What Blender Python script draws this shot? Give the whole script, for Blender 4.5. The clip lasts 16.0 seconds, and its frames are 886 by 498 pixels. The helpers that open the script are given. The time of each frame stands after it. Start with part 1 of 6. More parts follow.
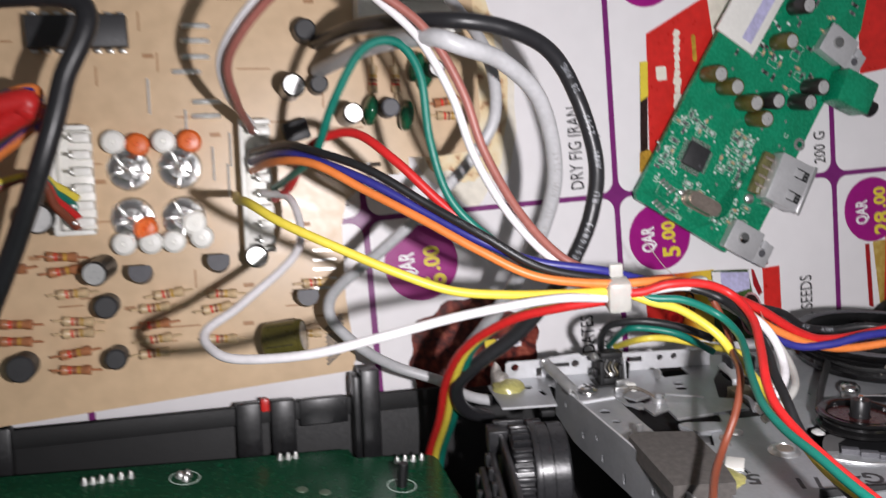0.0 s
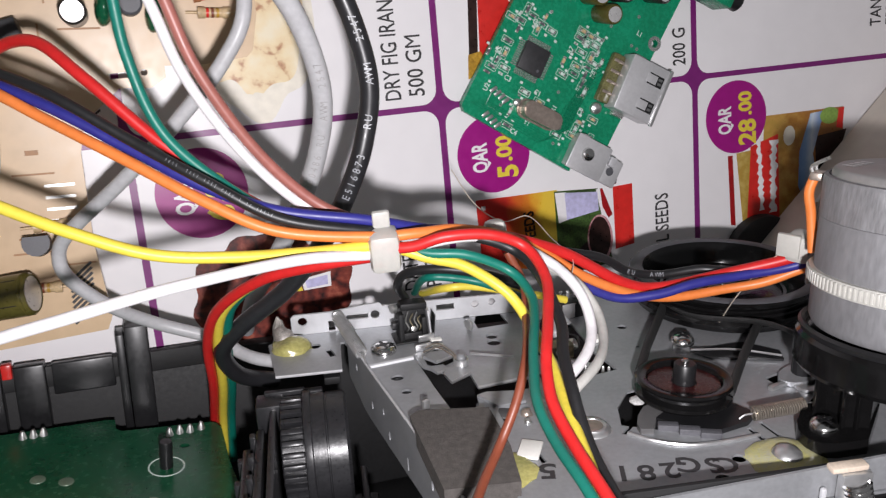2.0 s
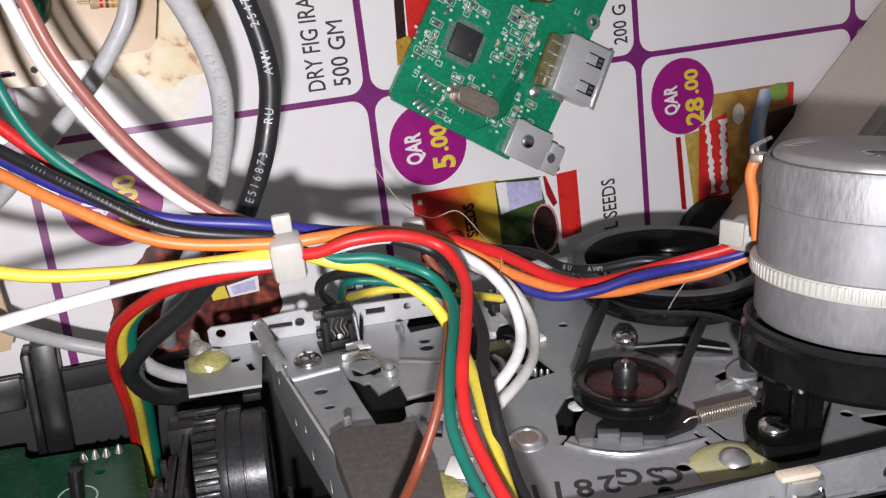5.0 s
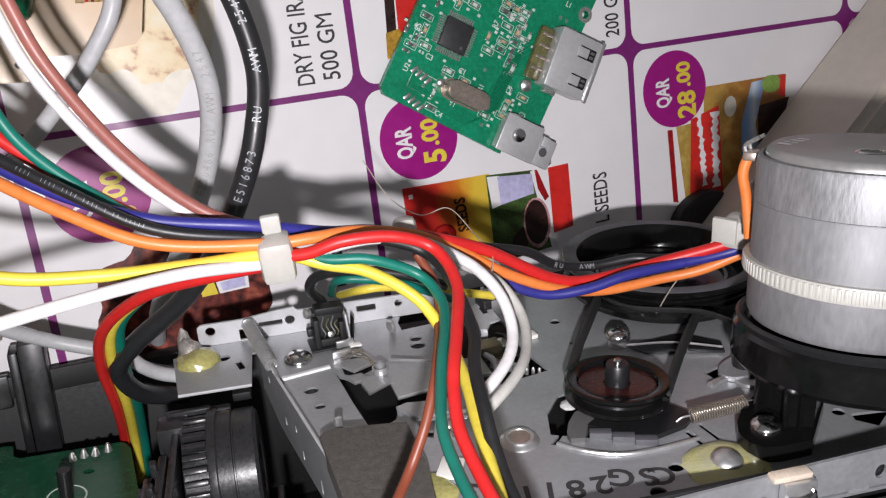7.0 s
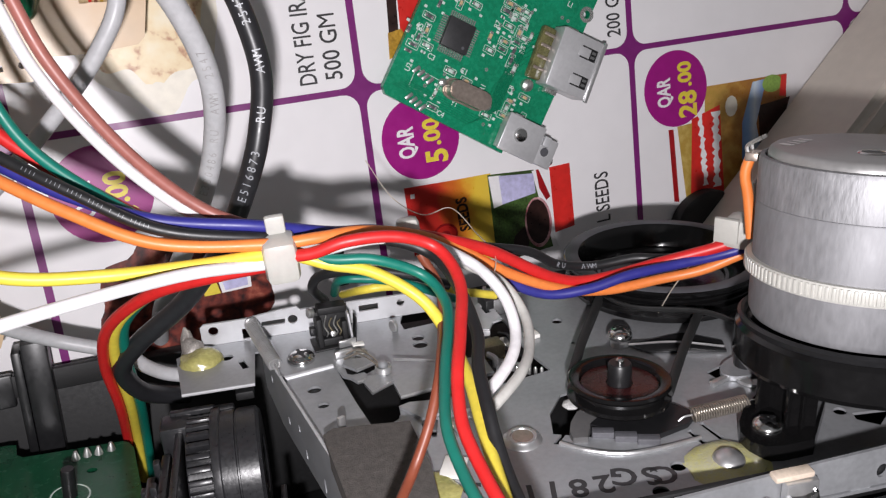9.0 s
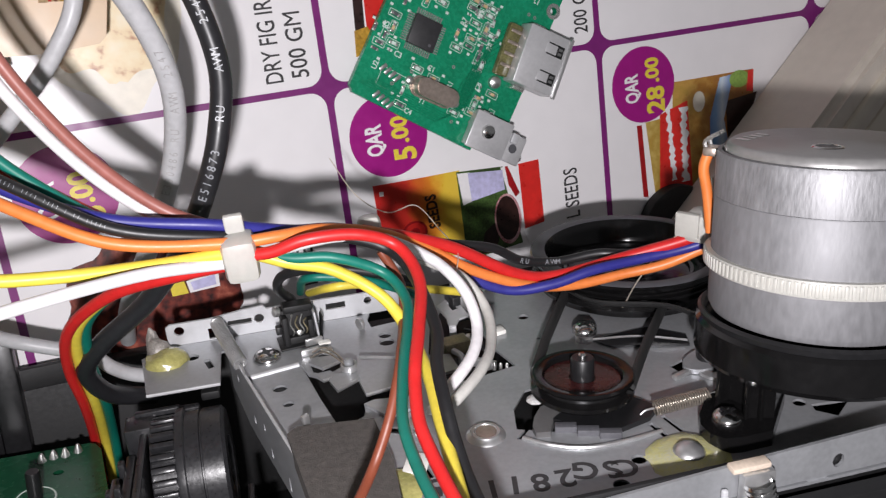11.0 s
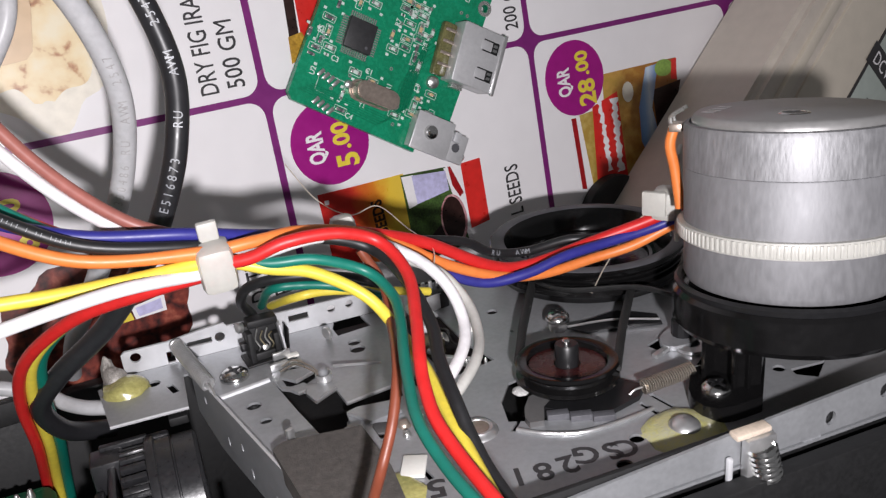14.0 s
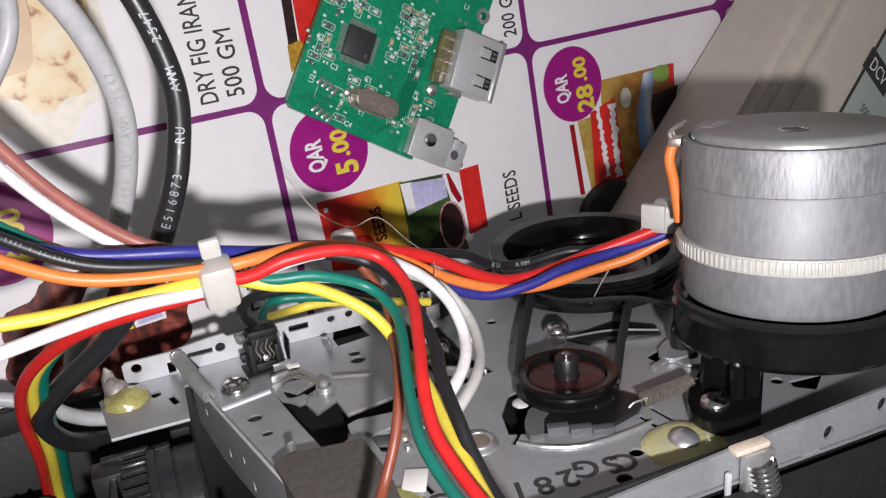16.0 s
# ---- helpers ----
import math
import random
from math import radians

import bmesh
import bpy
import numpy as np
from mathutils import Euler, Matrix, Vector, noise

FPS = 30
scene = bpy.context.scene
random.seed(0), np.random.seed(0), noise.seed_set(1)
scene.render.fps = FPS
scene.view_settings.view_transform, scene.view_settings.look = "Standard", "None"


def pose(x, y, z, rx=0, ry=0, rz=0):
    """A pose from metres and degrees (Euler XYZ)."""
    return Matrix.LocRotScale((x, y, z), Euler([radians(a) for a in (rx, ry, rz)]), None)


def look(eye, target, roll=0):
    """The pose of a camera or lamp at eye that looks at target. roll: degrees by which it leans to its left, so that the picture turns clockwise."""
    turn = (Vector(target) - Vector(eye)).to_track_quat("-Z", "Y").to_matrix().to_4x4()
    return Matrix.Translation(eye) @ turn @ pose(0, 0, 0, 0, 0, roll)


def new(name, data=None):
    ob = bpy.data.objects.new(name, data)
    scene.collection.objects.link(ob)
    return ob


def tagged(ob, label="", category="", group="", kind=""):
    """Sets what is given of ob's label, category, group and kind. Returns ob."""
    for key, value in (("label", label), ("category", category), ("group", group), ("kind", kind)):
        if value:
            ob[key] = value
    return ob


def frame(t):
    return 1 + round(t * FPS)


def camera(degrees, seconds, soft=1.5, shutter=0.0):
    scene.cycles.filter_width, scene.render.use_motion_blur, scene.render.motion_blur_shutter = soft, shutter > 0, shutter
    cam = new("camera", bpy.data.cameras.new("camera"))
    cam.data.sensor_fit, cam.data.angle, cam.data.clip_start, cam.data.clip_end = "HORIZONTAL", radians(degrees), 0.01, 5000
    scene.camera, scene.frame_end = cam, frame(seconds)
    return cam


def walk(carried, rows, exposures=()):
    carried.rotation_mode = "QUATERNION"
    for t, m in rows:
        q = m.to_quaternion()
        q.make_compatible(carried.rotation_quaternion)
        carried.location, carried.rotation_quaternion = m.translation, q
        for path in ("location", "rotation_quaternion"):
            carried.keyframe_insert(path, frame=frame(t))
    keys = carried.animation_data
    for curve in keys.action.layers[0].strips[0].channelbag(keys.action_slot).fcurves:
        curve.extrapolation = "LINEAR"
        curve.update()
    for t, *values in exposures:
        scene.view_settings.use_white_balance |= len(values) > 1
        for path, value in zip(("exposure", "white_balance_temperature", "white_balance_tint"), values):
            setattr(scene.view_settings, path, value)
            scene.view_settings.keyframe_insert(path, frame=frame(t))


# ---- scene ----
from mathutils.geometry import delaunay_2d_cdt

cam = camera(53.81, 16.0, soft=1.25, shutter=0.5)
PATH = [
    (0, (-0.10116, 0.00748, 0.20810), (-0.05097, -0.00999, 0.01529), 106.47),
    (0.5, (-0.08744, 0.00868, 0.19255), (-0.03170, -0.02412, 0.00330), 117.40),
    (1, (-0.07557, 0.00905, 0.18494), (-0.01470, -0.03055, -0.00141), 119.29),
    (1.5, (-0.06875, 0.01069, 0.18549), (-0.00539, -0.03144, 0.00053), 119.25),
    (2, (-0.06570, 0.01084, 0.18330), (-0.00065, -0.03233, -0.00083), 118.95),
    (2.5, (-0.06133, 0.01023, 0.18013), (0.00526, -0.03367, -0.00328), 118.37),
    (3, (-0.05888, 0.01006, 0.17942), (0.00861, -0.03346, -0.00375), 117.32),
    (3.5, (-0.05742, 0.00973, 0.17933), (0.01072, -0.03418, -0.00350), 116.92),
    (4, (-0.05643, 0.00986, 0.17824), (0.01250, -0.03462, -0.00416), 116.67),
    (4.5, (-0.05432, 0.00984, 0.17691), (0.01553, -0.03534, -0.00497), 116.29),
    (5, (-0.05481, 0.00983, 0.17583), (0.01599, -0.03634, -0.00543), 116.28),
    (7.5, (-0.05405, 0.01131, 0.17447), (0.01812, -0.03798, -0.00542), 117.24),
    (8, (-0.05481, 0.01089, 0.17434), (0.01735, -0.03827, -0.00559), 117.19),
    (10.5, (-0.05333, 0.01258, 0.17592), (0.02045, -0.03762, -0.00307), 116.92),
    (11, (-0.05227, 0.01130, 0.17613), (0.02357, -0.03902, -0.00196), 115.96),
    (11.5, (-0.05204, 0.01038, 0.17109), (0.02881, -0.03967, -0.00487), 113.75),
    (12, (-0.05862, 0.00828, 0.16615), (0.02921, -0.04105, -0.00663), 110.97),
    (12.5, (-0.06082, 0.00866, 0.16902), (0.03120, -0.03977, -0.00182), 108.57),
    (13, (-0.05809, 0.00810, 0.17275), (0.03584, -0.03987, 0.00282), 106.75),
    (13.5, (-0.05851, 0.00748, 0.17352), (0.03648, -0.04029, 0.00413), 105.63),
    (14, (-0.06000, 0.00863, 0.16990), (0.03525, -0.04008, 0.00091), 105.80),
    (14.5, (-0.06056, 0.01031, 0.16880), (0.03477, -0.03922, 0.00010), 106.11),
    (15, (-0.06032, 0.01072, 0.16892), (0.03522, -0.03915, 0.00044), 106.20),
    (15.5, (-0.06078, 0.01155, 0.16947), (0.03491, -0.03827, 0.00106), 106.16),
    (16, (-0.06028, 0.01132, 0.16964), (0.03559, -0.03855, 0.00135), 106.15),
]
walk(cam, [(t, look(eye, target, roll)) for t, eye, target, roll in PATH])

# ---- light: the phone's own lamp beside its lens, and the dim room ----
world = bpy.data.worlds.new("room_light")
scene.world = world
world.use_nodes = True
world.node_tree.nodes["Background"].inputs[0].default_value = (0.97, 0.96, 1.0, 1)
world.node_tree.nodes["Background"].inputs[1].default_value = 0.13
lamp = bpy.data.lights.new("phone_lamp", "AREA")
lamp.shape, lamp.size = "DISK", 0.0055
lamp.energy, lamp.color = 0.37, (1.0, 0.963, 0.998)
lamp_ob = new("phone_lamp", lamp)
lamp_ob.matrix_world = look((-0.0644, -0.0014, 0.1999), (0.030, -0.013, 0.0))
scene.view_settings.exposure = 0.0

MM = 0.001


# ---- materials ----
def material(name, base, rough=0.5, metal=0.0, vary=0.15, scale=200.0, bump=0.0, spec=0.5, second=None, second_scale=None, stretch=(1, 1, 1), coat=0.0, alpha_glass=0.0):
    m = bpy.data.materials.new(name)
    m.use_nodes = True
    nt = m.node_tree
    b = nt.nodes["Principled BSDF"]
    b.inputs["Roughness"].default_value, b.inputs["Metallic"].default_value = rough, metal
    b.inputs["Specular IOR Level"].default_value = spec
    b.inputs["Coat Weight"].default_value = coat
    b.inputs["Transmission Weight"].default_value = alpha_glass
    co = nt.nodes.new("ShaderNodeTexCoord")
    mp = nt.nodes.new("ShaderNodeMapping")
    mp.inputs["Scale"].default_value = stretch
    nt.links.new(co.outputs["Object"], mp.inputs["Vector"])
    n1 = nt.nodes.new("ShaderNodeTexNoise")
    n1.inputs["Scale"].default_value, n1.inputs["Detail"].default_value = scale, 6
    nt.links.new(mp.outputs[0], n1.inputs["Vector"])
    n2 = nt.nodes.new("ShaderNodeTexNoise")
    n2.inputs["Scale"].default_value, n2.inputs["Detail"].default_value = second_scale or scale * 7, 3
    nt.links.new(mp.outputs[0], n2.inputs["Vector"])
    add = nt.nodes.new("ShaderNodeMath")
    add.operation = "ADD"
    nt.links.new(n1.outputs[0], add.inputs[0])
    nt.links.new(n2.outputs[0], add.inputs[1])
    ramp = nt.nodes.new("ShaderNodeValToRGB")
    other = second or tuple(c * (1 - vary) for c in base)
    hi = tuple(min(1, c * (1 + vary * 0.6)) for c in base)
    ramp.color_ramp.elements[0].position, ramp.color_ramp.elements[1].position = 0.36, 0.66
    ramp.color_ramp.elements[0].color, ramp.color_ramp.elements[1].color = (*other, 1), (*hi, 1)
    half = nt.nodes.new("ShaderNodeMath")
    half.operation = "MULTIPLY"
    half.inputs[1].default_value = 0.5
    nt.links.new(add.outputs[0], half.inputs[0])
    nt.links.new(half.outputs[0], ramp.inputs[0])
    nt.links.new(ramp.outputs[0], b.inputs["Base Color"])
    rr = nt.nodes.new("ShaderNodeMapRange")
    rr.inputs["To Min"].default_value, rr.inputs["To Max"].default_value = max(0.02, rough - 0.1), min(1, rough + 0.12)
    nt.links.new(n2.outputs[0], rr.inputs["Value"])
    nt.links.new(rr.outputs[0], b.inputs["Roughness"])
    if bump:
        bp = nt.nodes.new("ShaderNodeBump")
        bp.inputs["Strength"].default_value, bp.inputs["Distance"].default_value = bump, 0.0003
        nt.links.new(half.outputs[0], bp.inputs["Height"])
        nt.links.new(bp.outputs[0], b.inputs["Normal"])
    return m


def metal_grey(name, c, rough, metal=0.75, vary=0.12, stretch=(1, 1, 1), scale=90, bump=0.05):
    return material(name, c, rough, metal, vary, scale, bump, stretch=stretch)


PAPER = material("glossy_paper", (0.84, 0.82, 0.83), 0.32, vary=0.03, scale=25, bump=0.12, spec=0.4)
INK_PURPLE = material("purple_ink", (0.19, 0.016, 0.16), 0.35, vary=0.12, scale=60)
INK_MAGENTA = material("magenta_ink", (0.33, 0.006, 0.20), 0.33, vary=0.10, scale=60)
INK_BLACK = material("black_ink", (0.035, 0.033, 0.035), 0.4, vary=0.2, scale=300)
INK_GREY = material("grey_ink", (0.38, 0.37, 0.37), 0.4, vary=0.2, scale=300)
INK_SILVER = material("silver_ink", (0.24, 0.25, 0.27), 0.4, vary=0.2, scale=300)
INK_WHITE = material("white_ink", (0.85, 0.83, 0.84), 0.35, vary=0.05, scale=200)
INK_YELLOW = material("yellow_ink", (0.78, 0.62, 0.06), 0.35, vary=0.10, scale=200)
INK_RED = material("red_ink", (0.66, 0.025, 0.02), 0.3, vary=0.18, scale=60)
INK_DEEP_RED = material("deep_red_ink", (0.35, 0.008, 0.012), 0.3, vary=0.4, scale=90)
INK_GOLD = material("golden_ink", (0.55, 0.32, 0.04), 0.33, vary=0.5, scale=160, second=(0.30, 0.16, 0.02))
INK_LILAC = material("lilac_ink", (0.55, 0.53, 0.78), 0.33, vary=0.25, scale=120)
INK_GREEN = material("leaf_green_ink", (0.055, 0.11, 0.025), 0.33, vary=0.6, scale=300, second=(0.02, 0.03, 0.01))
INK_DARK = material("near_black_ink", (0.03, 0.012, 0.01), 0.3, vary=0.5, scale=120)
INK_FIG_PALE = material("pale_fig_picture", (0.82, 0.77, 0.66), 0.35, vary=0.12, scale=70)


def heap_picture(name, scale, stops, warp=0.004):
    """A printed heap of rounded fruits: cells shaded from their seams to their middles."""
    m = material(name, (0.5, 0.4, 0.3), 0.33, scale=200)
    nt = m.node_tree
    b = nt.nodes["Principled BSDF"]
    co = nt.nodes.new("ShaderNodeTexCoord")
    nz = nt.nodes.new("ShaderNodeTexNoise")
    nz.inputs["Scale"].default_value, nz.inputs["Detail"].default_value = scale * 0.9, 4
    nt.links.new(co.outputs["Object"], nz.inputs["Vector"])
    mul = nt.nodes.new("ShaderNodeVectorMath")
    mul.operation = "MULTIPLY_ADD"
    mul.inputs[1].default_value = (warp, warp, 0)
    nt.links.new(nz.outputs["Color"], mul.inputs[0])
    nt.links.new(co.outputs["Object"], mul.inputs[2])
    vo = nt.nodes.new("ShaderNodeTexVoronoi")
    vo.feature = "DISTANCE_TO_EDGE"
    vo.inputs["Scale"].default_value = scale
    nt.links.new(mul.outputs[0], vo.inputs["Vector"])
    fine = nt.nodes.new("ShaderNodeTexNoise")
    fine.inputs["Scale"].default_value, fine.inputs["Detail"].default_value = scale * 4, 6
    nt.links.new(co.outputs["Object"], fine.inputs["Vector"])
    mix = nt.nodes.new("ShaderNodeMath")
    mix.operation = "MULTIPLY_ADD"
    mix.inputs[1].default_value = 0.55
    nt.links.new(fine.outputs[0], mix.inputs[0])
    nt.links.new(vo.outputs["Distance"], mix.inputs[2])
    ramp = nt.nodes.new("ShaderNodeValToRGB")
    for k, (p, c) in enumerate(stops):
        e = ramp.color_ramp.elements[k] if k < 2 else ramp.color_ramp.elements.new(p)
        e.position, e.color = p, (*c, 1)
    nt.links.new(mix.outputs[0], ramp.inputs[0])
    nt.links.new(ramp.outputs[0], b.inputs["Base Color"])
    return m


FIG_HEAP = heap_picture("fig_heap_picture", 100, ((0.17, (0.24, 0.09, 0.05)), (0.62, (0.85, 0.76, 0.56)), (0.235, (0.50, 0.27, 0.14)), (0.31, (0.79, 0.62, 0.37)), (0.42, (0.84, 0.70, 0.45))), 0.006)
DATE_HEAP = heap_picture("date_heap_picture", 210, ((0.22, (0.02, 0.004, 0.004)), (0.75, (0.42, 0.13, 0.08)), (0.35, (0.09, 0.014, 0.010)), (0.52, (0.20, 0.035, 0.022))), 0.003)


def fading_ink(name, x0, x1, stops, blotch=0.22):
    """Printed colour that runs from one hue into another across the page (mm)."""
    m = material(name, (0.5, 0.1, 0.02), 0.3, scale=200)
    nt = m.node_tree
    co = nt.nodes.new("ShaderNodeTexCoord")
    xyz = nt.nodes.new("ShaderNodeSeparateXYZ")
    nt.links.new(co.outputs["Object"], xyz.inputs[0])
    mottle = nt.nodes.new("ShaderNodeTexNoise")
    mottle.inputs["Scale"].default_value, mottle.inputs["Detail"].default_value = 350, 5
    nt.links.new(co.outputs["Object"], mottle.inputs["Vector"])
    rng = nt.nodes.new("ShaderNodeMapRange")
    rng.inputs["From Min"].default_value, rng.inputs["From Max"].default_value = x0 * 0.001, x1 * 0.001
    nt.links.new(xyz.outputs[0], rng.inputs["Value"])
    add = nt.nodes.new("ShaderNodeMath")
    add.operation = "MULTIPLY_ADD"
    add.inputs[1].default_value = blotch
    nt.links.new(mottle.outputs[0], add.inputs[0])
    nt.links.new(rng.outputs[0], add.inputs[2])
    ramp = nt.nodes.new("ShaderNodeValToRGB")
    for k, (p, c) in enumerate(stops):
        e = ramp.color_ramp.elements[k] if k < 2 else ramp.color_ramp.elements.new(p)
        e.position, e.color = p, (*c, 1)
    nt.links.new(add.outputs[0], ramp.inputs[0])
    nt.links.new(ramp.outputs[0], nt.nodes["Principled BSDF"].inputs["Base Color"])
    return m


INK_SUNSET = fading_ink("red_to_yellow_print", 7, 30, ((0.0, (0.60, 0.02, 0.02)), (1.0, (0.72, 0.50, 0.06)), (0.45, (0.62, 0.03, 0.02)), (0.72, (0.66, 0.22, 0.02)), (0.88, (0.74, 0.50, 0.05))))
INK_SKY = fading_ink("blue_and_white_print", 99, 107, ((0.0, (0.08, 0.18, 0.48)), (1.0, (0.08, 0.20, 0.50)), (0.35, (0.25, 0.42, 0.68)), (0.6, (0.62, 0.70, 0.78))))
INK_SPICE = fading_ink("golden_brown_print", 80, 125, ((0.25, (0.62, 0.46, 0.15)), (1.0, (0.30, 0.12, 0.03)), (0.45, (0.42, 0.27, 0.05)), (0.62, (0.52, 0.30, 0.07)), (0.8, (0.38, 0.17, 0.03))), 0.75)
INK_ROSE = material("rose_print", (0.62, 0.40, 0.42), 0.33, vary=0.3, scale=300, second=(0.30, 0.06, 0.07))
INK_LEAF = material("bright_leaf_ink", (0.25, 0.40, 0.08), 0.33, vary=0.3, scale=200)
STEEL = metal_grey("zinc_plated_steel", (0.40, 0.41, 0.425), 0.40, 0.55, vary=0.12, scale=180, bump=0.08)
STEEL_BRIGHT = metal_grey("bright_steel", (0.70, 0.70, 0.70), 0.32, 0.85)
STEEL_PALE = metal_grey("pale_steel_lip", (0.58, 0.585, 0.60), 0.45, 0.3, vary=0.10)
CHROME = material("screw_nickel", (0.70, 0.70, 0.69), 0.18, 1.0, vary=0.1, scale=300)
ALU = material("brushed_aluminium", (0.255, 0.255, 0.265), 0.60, 0.45, vary=0.18, scale=120, bump=0.22, second_scale=1500, stretch=(1, 1, 0.3))
ALU_FROST = material("scuffed_aluminium", (0.29, 0.29, 0.30), 0.56, 0.5, vary=0.28, scale=420, bump=0.4, second_scale=2200, stretch=(1, 1, 0.22))
ALU_TOP = material("satin_aluminium_cap", (0.36, 0.355, 0.35), 0.40, 0.55, vary=0.10, scale=160, bump=0.06)
BLACK = material("black_plastic", (0.012, 0.012, 0.013), 0.34, vary=0.2, scale=160, bump=0.03)
# counter's black, lighter and glossier than the rest to carry its highlights
DRUM = material("lightened_black_plastic", (0.022, 0.022, 0.024), 0.30, vary=0.3, scale=260, bump=0.12)
BLACK_GLOSS = material("glossy_black_plastic", (0.006, 0.0058, 0.006), 0.15, vary=0.2, scale=90, spec=0.4)
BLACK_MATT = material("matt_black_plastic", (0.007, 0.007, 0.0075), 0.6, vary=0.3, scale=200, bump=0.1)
RUBBER = material("black_rubber", (0.02, 0.02, 0.02), 0.5, vary=0.3, scale=200)
MAROON = material("dark_maroon_plastic", (0.038, 0.009, 0.009), 0.25, vary=0.25, scale=100)
WHITE_PLASTIC = material("white_plastic", (0.80, 0.79, 0.74), 0.35, vary=0.06, scale=150)
NYLON = material("translucent_nylon", (0.66, 0.65, 0.60), 0.38, vary=0.06, scale=200)
NYLON.node_tree.nodes["Principled BSDF"].inputs["Transmission Weight"].default_value = 0.35
GREASE = material("dried_white_grease", (0.55, 0.55, 0.54), 0.3, vary=0.5, scale=900, bump=0.9)
GLUE = material("dried_yellow_glue", (0.40, 0.37, 0.13), 0.22, vary=0.3, scale=250, bump=0.3, coat=0.4)
GLUE_CLEAR = material("thin_yellow_glue", (0.40, 0.38, 0.13), 0.2, vary=0.4, scale=420, bump=0.6, coat=0.4, second=(0.42, 0.41, 0.28))
RESIN = material("brownish_resin", (0.16, 0.15, 0.06), 0.2, vary=0.5, scale=400, coat=0.5)
SOLDER = material("solder", (0.66, 0.66, 0.64), 0.32, 0.9, vary=0.2, scale=500)
SPRING = material("brownish_spring_steel", (0.44, 0.39, 0.33), 0.3, 0.8, vary=0.15, scale=300)
BRASS = material("dull_brass", (0.30, 0.26, 0.17), 0.4, 0.6, vary=0.35, scale=500, bump=0.2)
SOLDER_ROUGH = material("crusted_solder", (0.42, 0.39, 0.36), 0.45, 0.6, vary=0.5, scale=700, bump=0.9)
SOLDER_DULL = material("lacquered_solder", (0.16, 0.22, 0.16), 0.35, 0.3, vary=0.3, scale=400)
FOAM = material("grey_felt_pad", (0.085, 0.076, 0.070), 0.9, vary=0.35, scale=900, bump=0.6)
PHENOLIC = material("tan_phenolic_board", (0.60, 0.43, 0.265), 0.34, vary=0.10, scale=40)
PHENOLIC_EDGE = material("board_edge", (0.50, 0.32, 0.14), 0.6, vary=0.2, scale=200)
SILK = material("brown_silkscreen", (0.38, 0.20, 0.09), 0.5, vary=0.2, scale=300)
FR4 = material("green_solder_mask", (0.005, 0.25, 0.125), 0.26, vary=0.22, scale=150, second=(0.004, 0.19, 0.09))
FR4_DARK = material("dark_green_solder_mask", (0.007, 0.070, 0.032), 0.24, vary=0.3, scale=100)
SILK_WHITE = material("white_silkscreen", (0.62, 0.72, 0.66), 0.5, vary=0.2, scale=300)
PAD = material("tinned_pad", (0.70, 0.72, 0.68), 0.25, 0.85, vary=0.15, scale=600)
CHIP = material("black_epoxy", (0.03, 0.03, 0.032), 0.5, vary=0.2, scale=300)
CREAM = material("cream_plastic", (0.62, 0.52, 0.42), 0.5, vary=0.15, scale=300)
SHELL = material("nickel_shell", (0.66, 0.66, 0.67), 0.34, 0.45, vary=0.08, scale=200, bump=0.04)
TRACK = material("masked_copper_track", (0.004, 0.17, 0.082), 0.26, vary=0.1, scale=200)
LEVER_GREY = material("grey_nylon_lever", (0.11, 0.108, 0.108), 0.45, vary=0.15, scale=300)
CHIP_GREY = material("grey_epoxy", (0.09, 0.09, 0.10), 0.5, vary=0.2, scale=300)
CRYSTAL = material("crystal_can", (0.50, 0.42, 0.36), 0.35, 0.8, vary=0.2, scale=200)
CAP_SLEEVE = material("dark_capacitor_sleeve", (0.025, 0.022, 0.020), 0.3, vary=0.3, scale=200)
CAP_BROWN = material("olive_capacitor_sleeve", (0.10, 0.085, 0.02), 0.3, vary=0.3, scale=200)
CAP_TOP = material("capacitor_top_aluminium", (0.82, 0.82, 0.80), 0.3, 0.6, vary=0.1, scale=200)
FILM_GREEN = material("green_film_capacitor", (0.008, 0.10, 0.045), 0.15, vary=0.3, scale=200)
RESISTOR = material("resistor_body", (0.45, 0.18, 0.08), 0.35, vary=0.4, scale=500)
RESISTOR_TAN = material("tan_resistor_body", (0.62, 0.45, 0.26), 0.35, vary=0.3, scale=500)
ORANGE_PLASTIC = material("orange_plastic", (0.75, 0.14, 0.02), 0.3, vary=0.15, scale=150)
CLEAR = material("clear_lens_plastic", (0.85, 0.85, 0.85), 0.03, vary=0.02, scale=300, alpha_glass=1.0, coat=0.5, bump=0.10)
BEIGE = material("beige_meter_plastic", (0.62, 0.56, 0.49), 0.45, vary=0.08, scale=40, bump=0.04)
BEIGE_LIGHT = material("pale_beige_plastic", (0.62, 0.56, 0.47), 0.4, vary=0.06, scale=40)
METER_PANEL = material("grey_green_meter_panel", (0.42, 0.47, 0.43), 0.4, vary=0.08, scale=60)
CLOTH = material("speckled_black_cloth", (0.03, 0.03, 0.03), 0.8, vary=0.7, scale=1500, bump=0.6)
WOOD = material("table_top", (0.30, 0.20, 0.12), 0.5, vary=0.3, scale=12, stretch=(1, 8, 1))


def insulation(name, c, rough=0.42):
    return material(name, c, rough, vary=0.12, scale=150, spec=0.5)


